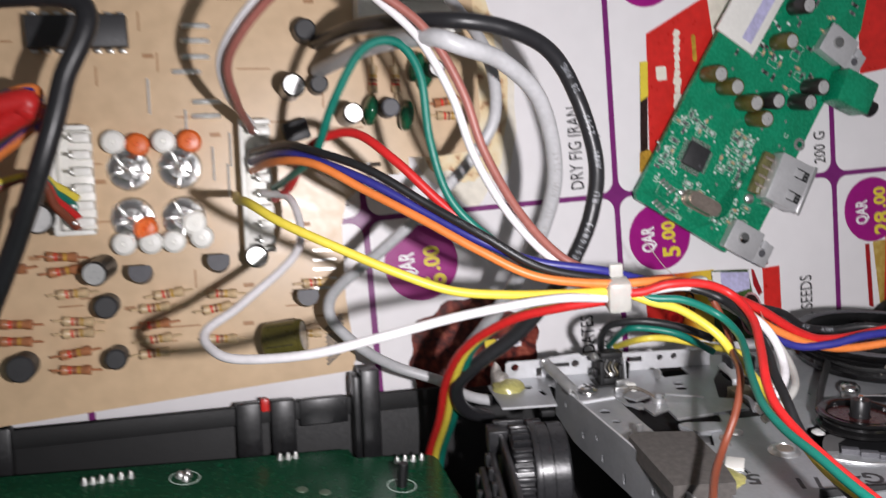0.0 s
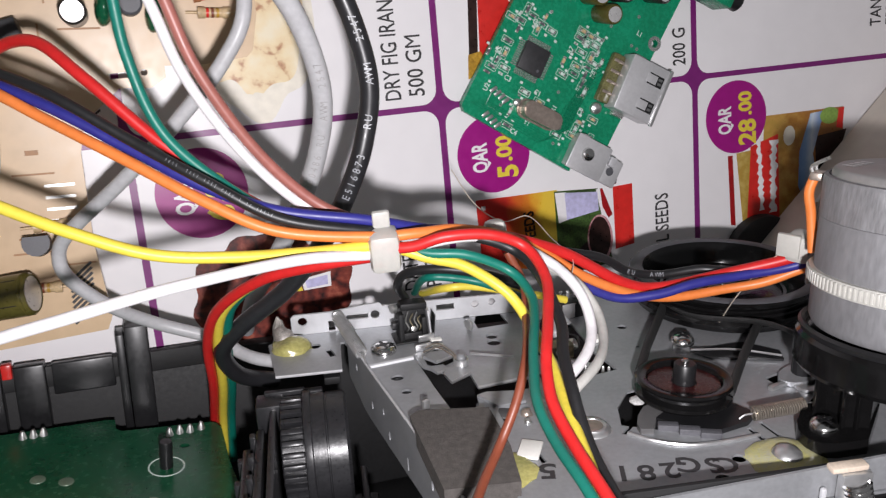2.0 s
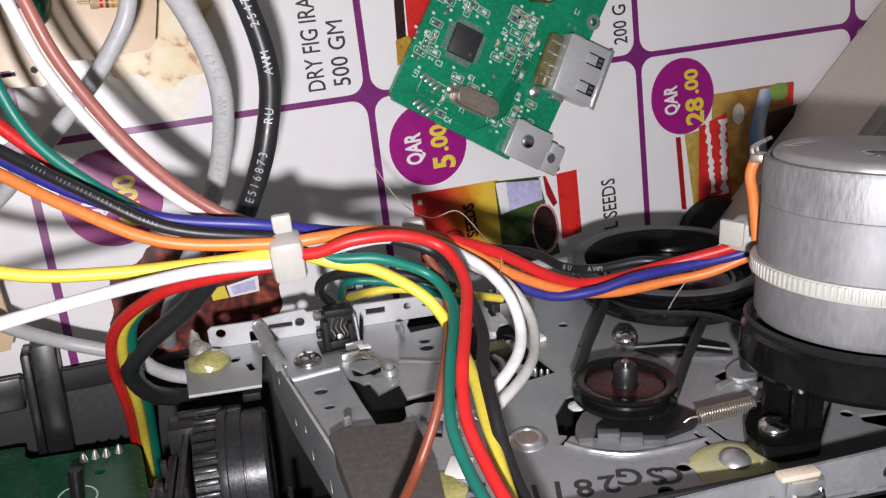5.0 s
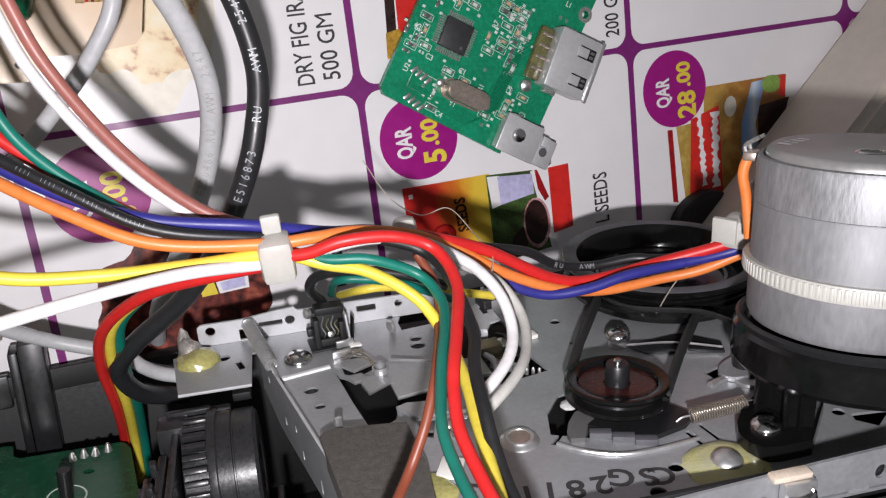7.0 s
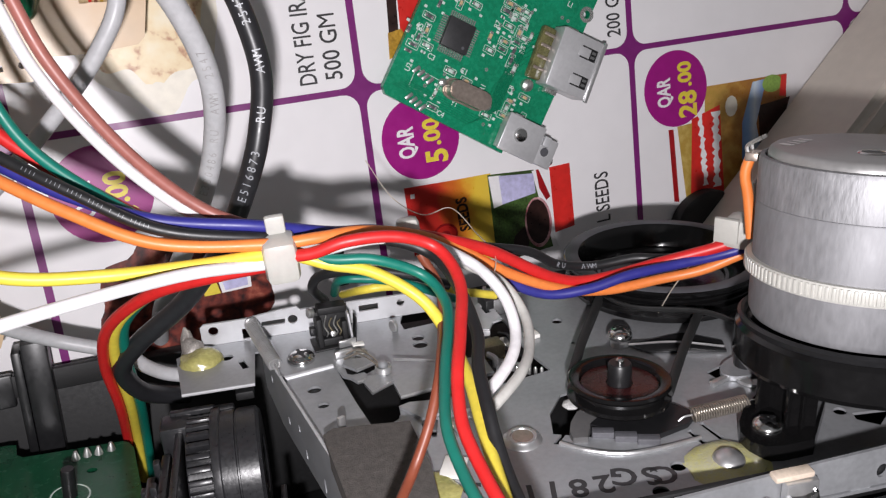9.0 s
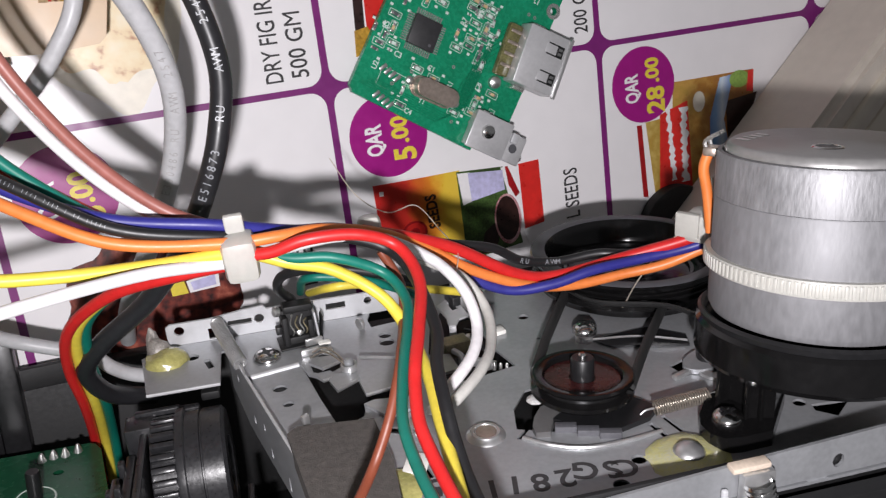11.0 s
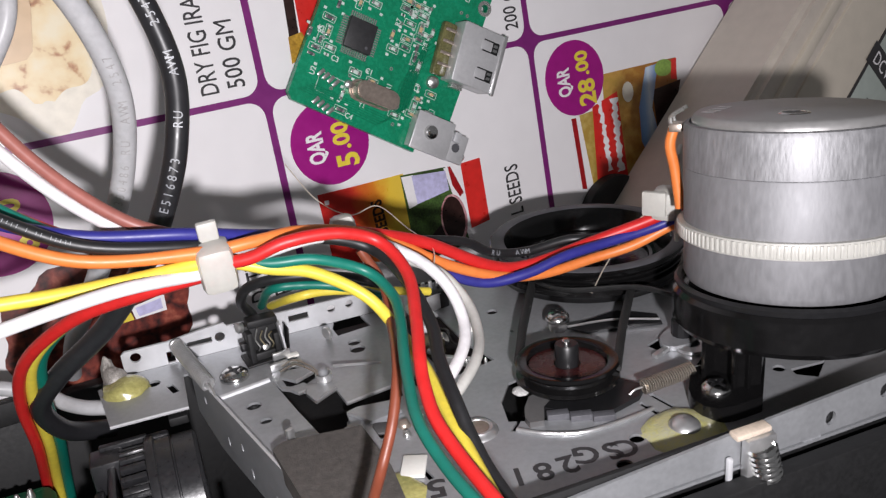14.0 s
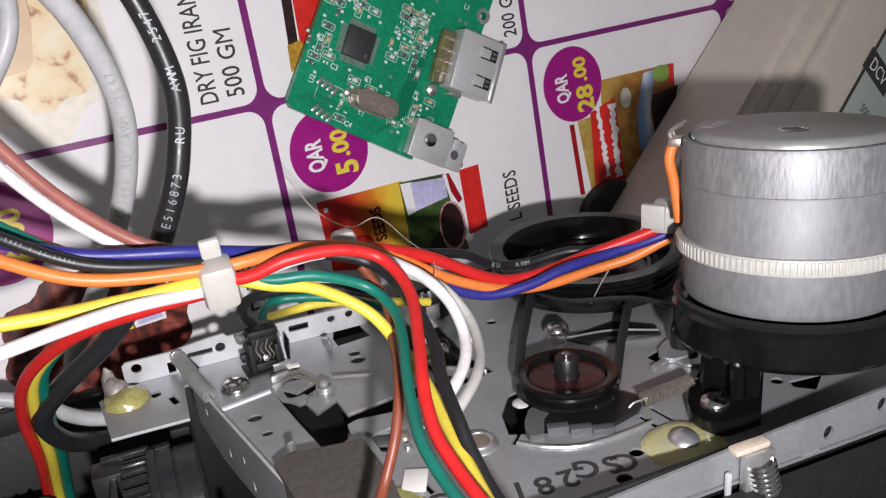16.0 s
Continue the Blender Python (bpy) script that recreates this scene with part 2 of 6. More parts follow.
W_RED = insulation("red_insulation", (0.55, 0.017, 0.017))
W_YELLOW = insulation("yellow_insulation", (0.72, 0.58, 0.065))
W_GREEN = insulation("green_insulation", (0.004, 0.15, 0.11))
W_WHITE = insulation("white_insulation", (0.70, 0.68, 0.69))
W_OFFWHITE = insulation("off_white_insulation", (0.50, 0.49, 0.46))
W_BLACK = insulation("black_insulation", (0.012, 0.012, 0.013))
W_BLUE = insulation("blue_insulation", (0.025, 0.025, 0.20))
W_ORANGE = insulation("orange_insulation", (0.72, 0.20, 0.045))
W_BROWN = insulation("brown_insulation", (0.20, 0.05, 0.025))
W_ROSE = insulation("rose_brown_insulation", (0.30, 0.105, 0.085))
W_GREY = insulation("grey_cable_jacket", (0.46, 0.46, 0.47), 0.4)
W_JACKET = insulation("black_cable_jacket", (0.017, 0.017, 0.019), 0.35)


# ---- mesh helpers (lengths in millimetres) ----
def part(name, bm, mat, parent=None, label="", smooth=True):
    me = bpy.data.meshes.new(name)
    bmesh.ops.recalc_face_normals(bm, faces=bm.faces)
    bmesh.ops.scale(bm, vec=(MM, MM, MM), verts=bm.verts)
    bm.to_mesh(me)
    bm.free()
    me.materials.append(mat)
    if smooth:
        me.shade_smooth()
        me.set_sharp_from_angle(angle=radians(38))
    ob = new(name, me)
    if parent:
        ob.parent = parent
    if label:
        tagged(ob, label)
    return ob


def empty(name, m, label, category, group="", kind=""):
    ob = new(name)
    ob.empty_display_size = 0.01
    ob.matrix_world = m
    return tagged(ob, label, category, group, kind)


def at(x, y, z, rx=0, ry=0, rz=0):
    return pose(x * MM, y * MM, z * MM, rx, ry, rz)


def mmat(x, y, z, rx=0, ry=0, rz=0):
    return Matrix.LocRotScale((x, y, z), Euler([radians(a) for a in (rx, ry, rz)]), None)


def box(bm, lo, hi, bevel=0.0, m=None):
    vs = bmesh.ops.create_cube(bm, size=1.0)["verts"]
    for v in vs:
        v.co = Vector([lo[i] + (v.co[i] + 0.5) * (hi[i] - lo[i]) for i in range(3)])
    if bevel:
        es = list({e for v in vs for e in v.link_edges})
        r = bmesh.ops.bevel(bm, geom=es, offset=bevel, segments=2, profile=0.5, affect="EDGES")
        vs = list({v for f in r["faces"] for v in f.verts} | {v for v in vs if v.is_valid})
    if m is not None:
        seen = set(vs)
        for v in list(vs):
            for f in v.link_faces:
                seen.update(f.verts)
        bmesh.ops.transform(bm, matrix=m, verts=list(seen))
    return bm


def bx(lo, hi, bevel=0.0, m=None):
    return box(bmesh.new(), lo, hi, bevel, m)


def lathe(bm, profile, seg=32, m=None):
    """Turns (radius, height) rows round z."""
    rings = []
    for r, h in profile:
        if r < 1e-6:
            rings.append([bm.verts.new((0, 0, h))])
        else:
            rings.append([bm.verts.new((r * math.cos(2 * math.pi * i / seg), r * math.sin(2 * math.pi * i / seg), h)) for i in range(seg)])
    for a, b in zip(rings, rings[1:]):
        for i in range(seg):
            j = (i + 1) % seg
            if len(a) == 1 and len(b) == 1:
                continue
            if len(a) == 1:
                bm.faces.new((a[0], b[i], b[j]))
            elif len(b) == 1:
                bm.faces.new((a[i], a[j], b[0]))
            else:
                bm.faces.new((a[i], a[j], b[j], b[i]))
    if m is not None:
        bmesh.ops.transform(bm, matrix=m, verts=[v for r in rings for v in r])
    return bm


def lt(profile, seg=32, m=None):
    return lathe(bmesh.new(), profile, seg, m)


def disc_profile(r, h0, h1, b=0.2):
    return [(0, h0), (r - b, h0), (r, h0 + b), (r, h1 - b), (r - b, h1), (0, h1)]


def smooth_path(pts, n=10):
    """Points along a smooth curve through pts."""
    p = [Vector(a) for a in pts]
    p = [2 * p[0] - p[1]] + p + [2 * p[-1] - p[-2]]
    out = []
    for a, b, c, d in zip(p, p[1:], p[2:], p[3:]):
        for i in range(n):
            t = i / n
            out.append(0.5 * ((2 * b) + (c - a) * t + (2 * a - 5 * b + 4 * c - d) * t * t + (3 * b - a - 3 * c + d) * t ** 3))
    return out + [p[-2]]


def sweep(bm, line, r, seg=10, cap=True, flat=1.0):
    """A round rod along a line of points; r is its radius, or the two at its ends."""
    line = [Vector(a) for a in line]
    up, rings = None, []
    for i, c in enumerate(line):
        d = (line[min(i + 1, len(line) - 1)] - line[max(i - 1, 0)]).normalized()
        up = d.orthogonal().normalized() if up is None else (up - d * up.dot(d)).normalized()
        side = d.cross(up)
        rr = r[0] + (r[1] - r[0]) * i / (len(line) - 1) if isinstance(r, tuple) else r
        rings.append([bm.verts.new(c + rr * (math.cos(2 * math.pi * k / seg) * up * flat + math.sin(2 * math.pi * k / seg) * side)) for k in range(seg)])
    for a, b in zip(rings, rings[1:]):
        for k in range(seg):
            bm.faces.new((a[k], a[(k + 1) % seg], b[(k + 1) % seg], b[k]))
    if cap:
        bm.faces.new(rings[0][::-1])
        bm.faces.new(rings[-1])
    return bm


def wire_mesh(pts, r, n=10, seg=12):
    return sweep(bmesh.new(), smooth_path(pts, n), r, seg)


def within(p, loop):
    """Whether a point lies inside an outline."""
    hit = False
    for (ax, ay), (bx_, by) in zip(loop, list(loop[1:]) + [loop[0]]):
        if (ay > p.y) != (by > p.y) and p.x < (bx_ - ax) * (p.y - ay) / (by - ay) + ax:
            hit = not hit
    return hit


def sheet(outer, holes=(), z0=0.0, z1=1.0):
    """A plate with an outline and holes cut through it."""
    bm = bmesh.new()
    pts, edges = [], []
    for loop in (outer, *holes):
        n = len(pts)
        pts += [Vector(p) for p in loop]
        edges += [(n + i, n + (i + 1) % len(loop)) for i in range(len(loop))]
    flat, _, tris, *_ = delaunay_2d_cdt(pts, edges, [], 0, 1e-5)
    vs = [bm.verts.new((p.x, p.y, z1)) for p in flat]
    for t in tris:
        c = sum((flat[i] for i in t), Vector((0, 0))) / 3
        if within(c, outer) and not any(within(c, h) for h in holes):
            bm.faces.new([vs[i] for i in t])
    bmesh.ops.delete(bm, geom=[v for v in bm.verts if not v.link_faces], context="VERTS")
    r = bmesh.ops.extrude_face_region(bm, geom=bm.faces[:])
    bmesh.ops.translate(bm, vec=(0, 0, z0 - z1), verts=[v for v in r["geom"] if isinstance(v, bmesh.types.BMVert)])
    return bm


def ring_pts(x, y, r, n=16, ry=None, turn=0.0):
    ry = ry or r
    c, s = math.cos(radians(turn)), math.sin(radians(turn))
    out = []
    for i in range(n):
        a, b = r * math.cos(2 * math.pi * i / n), ry * math.sin(2 * math.pi * i / n)
        out.append((x + a * c - b * s, y + a * s + b * c))
    return out


def rect_pts(x, y, w, h, turn=0.0, r=0.0):
    c, s = math.cos(radians(turn)), math.sin(radians(turn))
    loc = []
    if r:
        for cx, cy, a0 in ((w / 2 - r, h / 2 - r, 0), (-w / 2 + r, h / 2 - r, 90), (-w / 2 + r, -h / 2 + r, 180), (w / 2 - r, -h / 2 + r, 270)):
            loc += [(cx + r * math.cos(radians(a0 + k * 30)), cy + r * math.sin(radians(a0 + k * 30))) for k in range(4)]
    else:
        loc = [(w / 2, h / 2), (-w / 2, h / 2), (-w / 2, -h / 2), (w / 2, -h / 2)]
    return [(x + a * c - b * s, y + a * s + b * c) for a, b in loc]


def letters(name, text, size, mat, parent, m, thick=0.02, bold=0.0, squeeze=1.0, align="LEFT"):
    """Flat raised lettering in the built-in font; size is the height of capitals in mm."""
    cu = bpy.data.curves.new(name, "FONT")
    cu.body, cu.size, cu.extrude, cu.offset, cu.align_x, cu.resolution_u = text, size * 1.43 * MM, thick * MM, bold * MM, align, 3
    tmp = bpy.data.objects.new(name, cu)
    scene.collection.objects.link(tmp)
    me = bpy.data.meshes.new_from_object(tmp.evaluated_get(bpy.context.evaluated_depsgraph_get()))
    bpy.data.objects.remove(tmp)
    me.transform(m @ Matrix.Diagonal((squeeze, 1, 1, 1)))
    me.materials.clear()
    me.materials.append(mat)
    ob = new(name, me)
    ob.parent = parent
    return ob


def spread(name, text, size, mat, parent, m, squeeze=1.0, bold=0.0):
    """A line of writing, each character a piece of its own."""
    def reach(s):
        ob = letters("gauge", s, size, mat, parent, Matrix.Identity(4), squeeze=squeeze)
        w = max(v.co.x for v in ob.data.vertices)
        bpy.data.objects.remove(ob)
        return w
    bar = reach("|")
    for k, ch in enumerate(text):
        if ch != " ":
            letters(name, ch, size, mat, parent, m @ Matrix.Translation((reach(text[:k] + "|") - bar if k else 0, 0, 0)), squeeze=squeeze, bold=0.0 if ch == "M" else bold)


def helix(a, b, r, turns, wire, seg=6, per=14):
    a, b = Vector(a), Vector(b)
    d = (b - a).normalized()
    u = d.orthogonal().normalized()
    w = d.cross(u)
    n = int(turns * per)
    return sweep(bmesh.new(), [a + (b - a) * i / n + r * (math.cos(2 * math.pi * i / per) * u + math.sin(2 * math.pi * i / per) * w) for i in range(n + 1)], wire, seg)


def to_axis(c, d):
    """A turn that lays z along d, moved to c (mm)."""
    return Matrix.Translation(Vector(c)) @ Vector((0, 0, 1)).rotation_difference(Vector(d)).to_matrix().to_4x4()


# ---- table and flyer ----
part("table_top", bx((-700, -500, -30), (900, 700, -0.6), 2), WOOD)
tagged(bpy.data.objects["table_top"], "brown wooden table top under the flyer", "table", kind="structure")

flyer = empty("flyer", at(0, 0, 0), "glossy white supermarket flyer with purple grid spread on the table", "flyer")
SKEW = 2.7


def fl(x, y):
    c, s = math.cos(radians(SKEW)), math.sin(radians(SKEW))
    return x * c - y * s, x * s + y * c


bm = bmesh.new()
bmesh.ops.create_grid(bm, x_segments=60, y_segments=60, size=1)
for v in bm.verts:
    x, y = v.co.x * 250 + 20, v.co.y * 230 + 20
    v.co = Vector((*fl(x, y), -0.12 + 0.08 * noise.noise(Vector((x, y, 0)) / 45)))
r = bmesh.ops.extrude_face_region(bm, geom=bm.faces[:])
bmesh.ops.translate(bm, vec=(0, 0, -0.3), verts=[v for v in r["geom"] if isinstance(v, bmesh.types.BMVert)])
part("page", bm, PAPER, flyer)


def ink(name, pts, mat, h=0.03, turned=True, label=""):
    """A printed patch on the page, from an outline in flyer millimetres."""
    return part(name, sheet([fl(*p) if turned else p for p in pts], (), -0.1, h), mat, flyer, label, smooth=False)


def strip(x0, y0, x1, y1, w, mat=INK_PURPLE, h=0.03):
    d = Vector((x1 - x0, y1 - y0)).normalized() * w / 2
    ink("rule_line", [(x0 - d.y, y0 + d.x), (x0 + d.y, y0 - d.x), (x1 + d.y, y1 - d.x), (x1 - d.y, y1 + d.x)], mat, h)


COLS, ROWS_Y = (-199, -132.5, -66.2, 0, 66.2, 132.5, 199), (0, 72, 144, -71, -142)
for x in COLS:
    strip(x, -180, x, 220, 1.5)
for k, y in enumerate(ROWS_Y):
    strip(-225, y, 265, y, 1.3, h=0.035)
    for x in COLS:
        for sx in (-1, 1):
            for sy in (-1, 1):
                q = [(x, y), (x + sx * 4.2, y), (x + sx * 4.2, y + sy * 0.65)]
                q += [(x + sx * (0.75 + 3.4 * (1 - math.sin(a))), y + sy * (0.65 + 3.4 * (1 - math.cos(a)))) for a in (0.26, 0.52, 0.78, 1.05, 1.31)]
                q += [(x + sx * 0.75, y + sy * 4.2), (x, y + sy * 4.2)]
                ink("rule_corner", q if sx * sy > 0 else q[::-1], INK_PURPLE, 0.04)


def price(x, y, r, whole, cents, dx=0.0):
    """A round price mark whose writing runs up the page."""
    ink("price_disc", ring_pts(x, y, r, 40), INK_MAGENTA, 0.05)
    base = at(*fl(x, y), 0.06, 0, 0, SKEW + 90)
    spread("currency_letter", "QAR", r * 0.40, INK_WHITE, flyer, base @ at(-r * 0.44, r * 0.20, 0), bold=0.16, squeeze=0.62)
    if whole:
        spread("price_digit", whole, r * 0.55, INK_YELLOW, flyer, base @ at(-r * 0.80 + dx, -r * 0.62, 0), bold=0.24, squeeze=0.90)
        n = len(whole) * r * 0.385
        spread("price_digit", cents, r * 0.41, INK_YELLOW, flyer, base @ at(-r * 0.78 + n + dx + 0.2, -r * 0.48, 0), bold=0.20, squeeze=0.93)


price(11.8, -12.0, 8.9, "5", ".00", 1.2)
price(78.4, -11.0, 9.1, "28", ".00")
price(-53.2, -12.0, 9.3, "6", ".00", 1.2)
price(11.5, 56.5, 9.0, "", "")
price(78.5, 57.5, 9.0, "", "")
for cx in (11.5, 78.5):
    ink("worn_price_digits", rect_pts(cx + 3.5, 56, 3.6, 8), INK_YELLOW, 0.055)


def caption(x, y, text, size, squeeze=0.70, mat=INK_BLACK):
    spread("caption_letter", text, size, mat, flyer, at(*fl(x, y), 0.05, 0, 0, SKEW + 90), squeeze=squeeze, bold=0.035)


for x, y, words, high, narrow in ((-8.9, 2.2, "DRY FIG IRAN", 3.6, 0.66), (-3.5, 2.6, "500 GM", 3.6, 0.79), (57.6, -39.6, "L SEEDS", 3.8, 0.66), (63.6, 3.2, "200 G", 3.6, 0.70), (124.2, 8.0, "TANG", 3.6, 0.66), (129.4, 8.0, "750G", 3.6, 0.66), (-8.8, -40.5, "DATES", 3.6, 0.66), (-3.6, -40.5, "PKT", 3.6, 0.66), (-69.8, 3.0, "1KG", 3.6, 0.66)):
    caption(x, y, words, high, narrow)

# dried figs, a heap of soft printed rounds
random.seed(4)


def patch(pts, mat, h, name="packet_print"):
    return ink(name, pts, mat, h, turned=False)


def ragged(x, y, rx, ry, n, seed, rough=0.1):
    out = []
    for i in range(n):
        a = 2 * math.pi * i / n
        k = 1 + rough * noise.noise(Vector((2.2 * math.cos(a), 2.2 * math.sin(a), seed)))
        out.append((x + rx * k * math.cos(a), y + ry * k * math.sin(a)))
    return out


ink("fig_print", ragged(-39.5, 27, 14.6, 25.5, 70, 1.5, 0.14), INK_FIG_PALE, 0.028)
ink("fig_print", ragged(-39.8, 29.5, 13.4, 23.0, 160, 4.5, 0.22), FIG_HEAP, 0.034)
patch(ragged(*(-40, 3.3), 3.0, 1.8, 24, 7.0, 0.4), INK_FIG_PALE, 0.04, "fig_print")
# dates, a dark red heap
ink("date_print", ragged(-42, -36, 17, 14, 60, 3.0, 0.25), DATE_HEAP, 0.034)
patch([(-33.8, -35.1), (-27.3, -34), (-27.3, -37.3), (-33.3, -37.6)], INK_WHITE, 0.11)
patch([(-33, -35.4), (-28, -34.7), (-28, -36.8), (-32.6, -37.2)], INK_LILAC, 0.115)
patch([(-37.1, -35.2), (-34.2, -35), (-33.6, -37.6), (-36.8, -37.7)], INK_YELLOW, 0.11)
# packet of seeds
patch([(7.5, -21.8), (17.3, -21.6), (28.2, -21.2), (28.8, -29), (29.4, -41.2), (19, -39.2), (8.7, -37.1)], INK_SUNSET, 0.03)
patch(ring_pts(16.4, -33.5, 3.0, 28, 2.6, 8), INK_DEEP_RED, 0.036)
patch(ring_pts(16.4, -33.5, 2.5, 28, 2.1, 8), INK_RED, 0.040)
patch(ring_pts(16.4, -33.5, 1.2, 14, 1.0, 8), INK_DEEP_RED, 0.044)
patch([(27.4, -21.5), (39.1, -21.8), (43.4, -40.5), (32.2, -41.9), (28.6, -40.9)], INK_GREEN, 0.032)
patch([(27.6, -21.9), (30.6, -22.0), (31.3, -28.6), (28.6, -29.3)], INK_WHITE, 0.04)
patch([(30.2, -22.1), (39.0, -22.6), (39.4, -27.2), (30.8, -28.7)], INK_LILAC, 0.042)
patch([(38.6, -22), (43.2, -22), (44.9, -40.9), (40.3, -28.9)], INK_WHITE, 0.036)
patch([(39.7, -21.9), (40.4, -21.9), (43.2, -28.5), (42.1, -29.3), (40.4, -26.3)], INK_DEEP_RED, 0.045)
patch(ring_pts(*(39.8, -34.2), 3.5, 26, 6.0, 4), INK_ROSE, 0.044)
patch(ring_pts(*(39.7, -34.0), 3.0, 26, 5.3, 4), INK_DARK, 0.048)
patch([(33.5, -36.5), (36.2, -34.5), (37.2, -38.6), (35.6, -41.5), (32.4, -41.3)], INK_DARK, 0.047)
patch([(43.2, -21.8), (48.6, -21.4), (49.4, -36.4), (44.1, -37.3)], INK_RED, 0.04)
letters("packet_word", "SEEDS", 2.6, INK_DARK, flyer, at(*(22.6, -33.2), 0.05, 0, 0, SKEW + 93), squeeze=0.78, bold=0.12)
patch(rect_pts(*(9.3, -23.8), 1.0, 1.0), INK_WHITE, 0.05)
# packet with a golden body
patch([(87.5, -7.6), (112.7, -6.6), (113.2, -13.8), (101.7, -37.6), (81.9, -35), (79.2, -16.5), (87.4, -15.7)], INK_SPICE, 0.03)
patch([(83.5, -15.1), (91.9, -12.4), (93.7, -37.4), (83.1, -36)], INK_RED, 0.036)
patch([(102.1, -7.8), (106.5, -7.3), (103.5, -18.3), (105.7, -27.7), (102.2, -33.1), (99.1, -26.5), (99, -17.6)], INK_SKY, 0.036)
patch([(103.9, -13.9), (114.3, -12.5), (107.2, -34.1), (101.6, -39.1), (105.2, -26.8)], INK_DARK, 0.034)
patch(ring_pts(*(108.4, -8.7), 3.2, 16, 2.2), INK_LEAF, 0.042)
patch([(111.3, -6.9), (113.1, -6.7), (112.9, -12.3), (110.8, -12)], INK_RED, 0.046)
patch(ring_pts(*(95.5, -13.1), 1.9, 14, 2.6), INK_FIG_PALE, 0.042)
patch([(76.6, -17), (78, -17), (79.6, -35.2), (78.2, -34.9)], INK_DEEP_RED, 0.036)
random.seed(31)
a0, b0 = Vector((85.9, -13.7)), Vector((87.8, -32))
a1, b1 = Vector((90.6, -13.9)), Vector((91.4, -32.8))
for a, b, w in ((a0, b0, 1.5), (a1, b1, 2.0)):
    side = Vector((-(b - a).y, (b - a).x)).normalized()
    near, far = [], []
    for k in range(25):
        c = a + (b - a) * k / 24
        near.append(tuple(c + side * w * random.uniform(0.15, 0.75)))
        far.append(tuple(c - side * w * random.uniform(0.15, 0.75)))
    patch(near + far[::-1], INK_WHITE, 0.05, "packet_writing_bar")
# red packets at the far side of the page
patch([(7.3, 34), (9.4, 34.3), (9.2, 7.8), (7.1, 7.9)], INK_DARK, 0.03)
patch([(6.9, 10.8), (9.8, 11.5), (12.2, 7.7), (6.8, 5.5)], INK_GOLD, 0.036)
patch([(7.3, 34), (9.5, 34.3), (9.5, 25.3), (7.3, 23.9)], INK_YELLOW, 0.034)
patch([(9.2, 41.2), (35.2, 56), (40.1, 8.3), (9.7, 8.5)], INK_RED, 0.029)
patch([(26.8, 51.5), (38.6, 54.6), (35.1, 41.3), (28.7, 39.9)], INK_FIG_PALE, 0.033)
for k in range(11):
    c = Vector((17.9, 41.3)).lerp(Vector((18.1, 20.8)), k / 10)
    patch(rect_pts(c.x, c.y, random.uniform(1.4, 2.6), 2.0, random.uniform(-25, 25), 0.4), INK_FIG_PALE, 0.045 + 0.001 * k, "packet_writing_bar")
patch(rect_pts(*(13.4, 31.1), 3.0, 3.6, 4, 0.5), INK_FIG_PALE, 0.045)
patch(rect_pts(*(23, 37.6), 1.2, 7, 4, 0.5), INK_GOLD, 0.045)
ink("packet_print", [(76, 27), (128, 33), (128, 52), (76, 50)], INK_RED, 0.03)

# ---- cassette mechanism, upright on its edge; local x along the lip, z out of the plate ----
MECH = Matrix(((0.98049, 0.18944, -0.05241, -0.04150), (0.02281, 0.15519, 0.98762, -0.03850), (0.19522, -0.96955, 0.14784, 0.02895), (0, 0, 0, 1)))
mech = empty("cassette_mechanism", MECH, "grey zinc-plated cassette deck mechanism with motor, pulleys and springs", "cassette mechanism")


def poly(*pts):
    return list(pts)


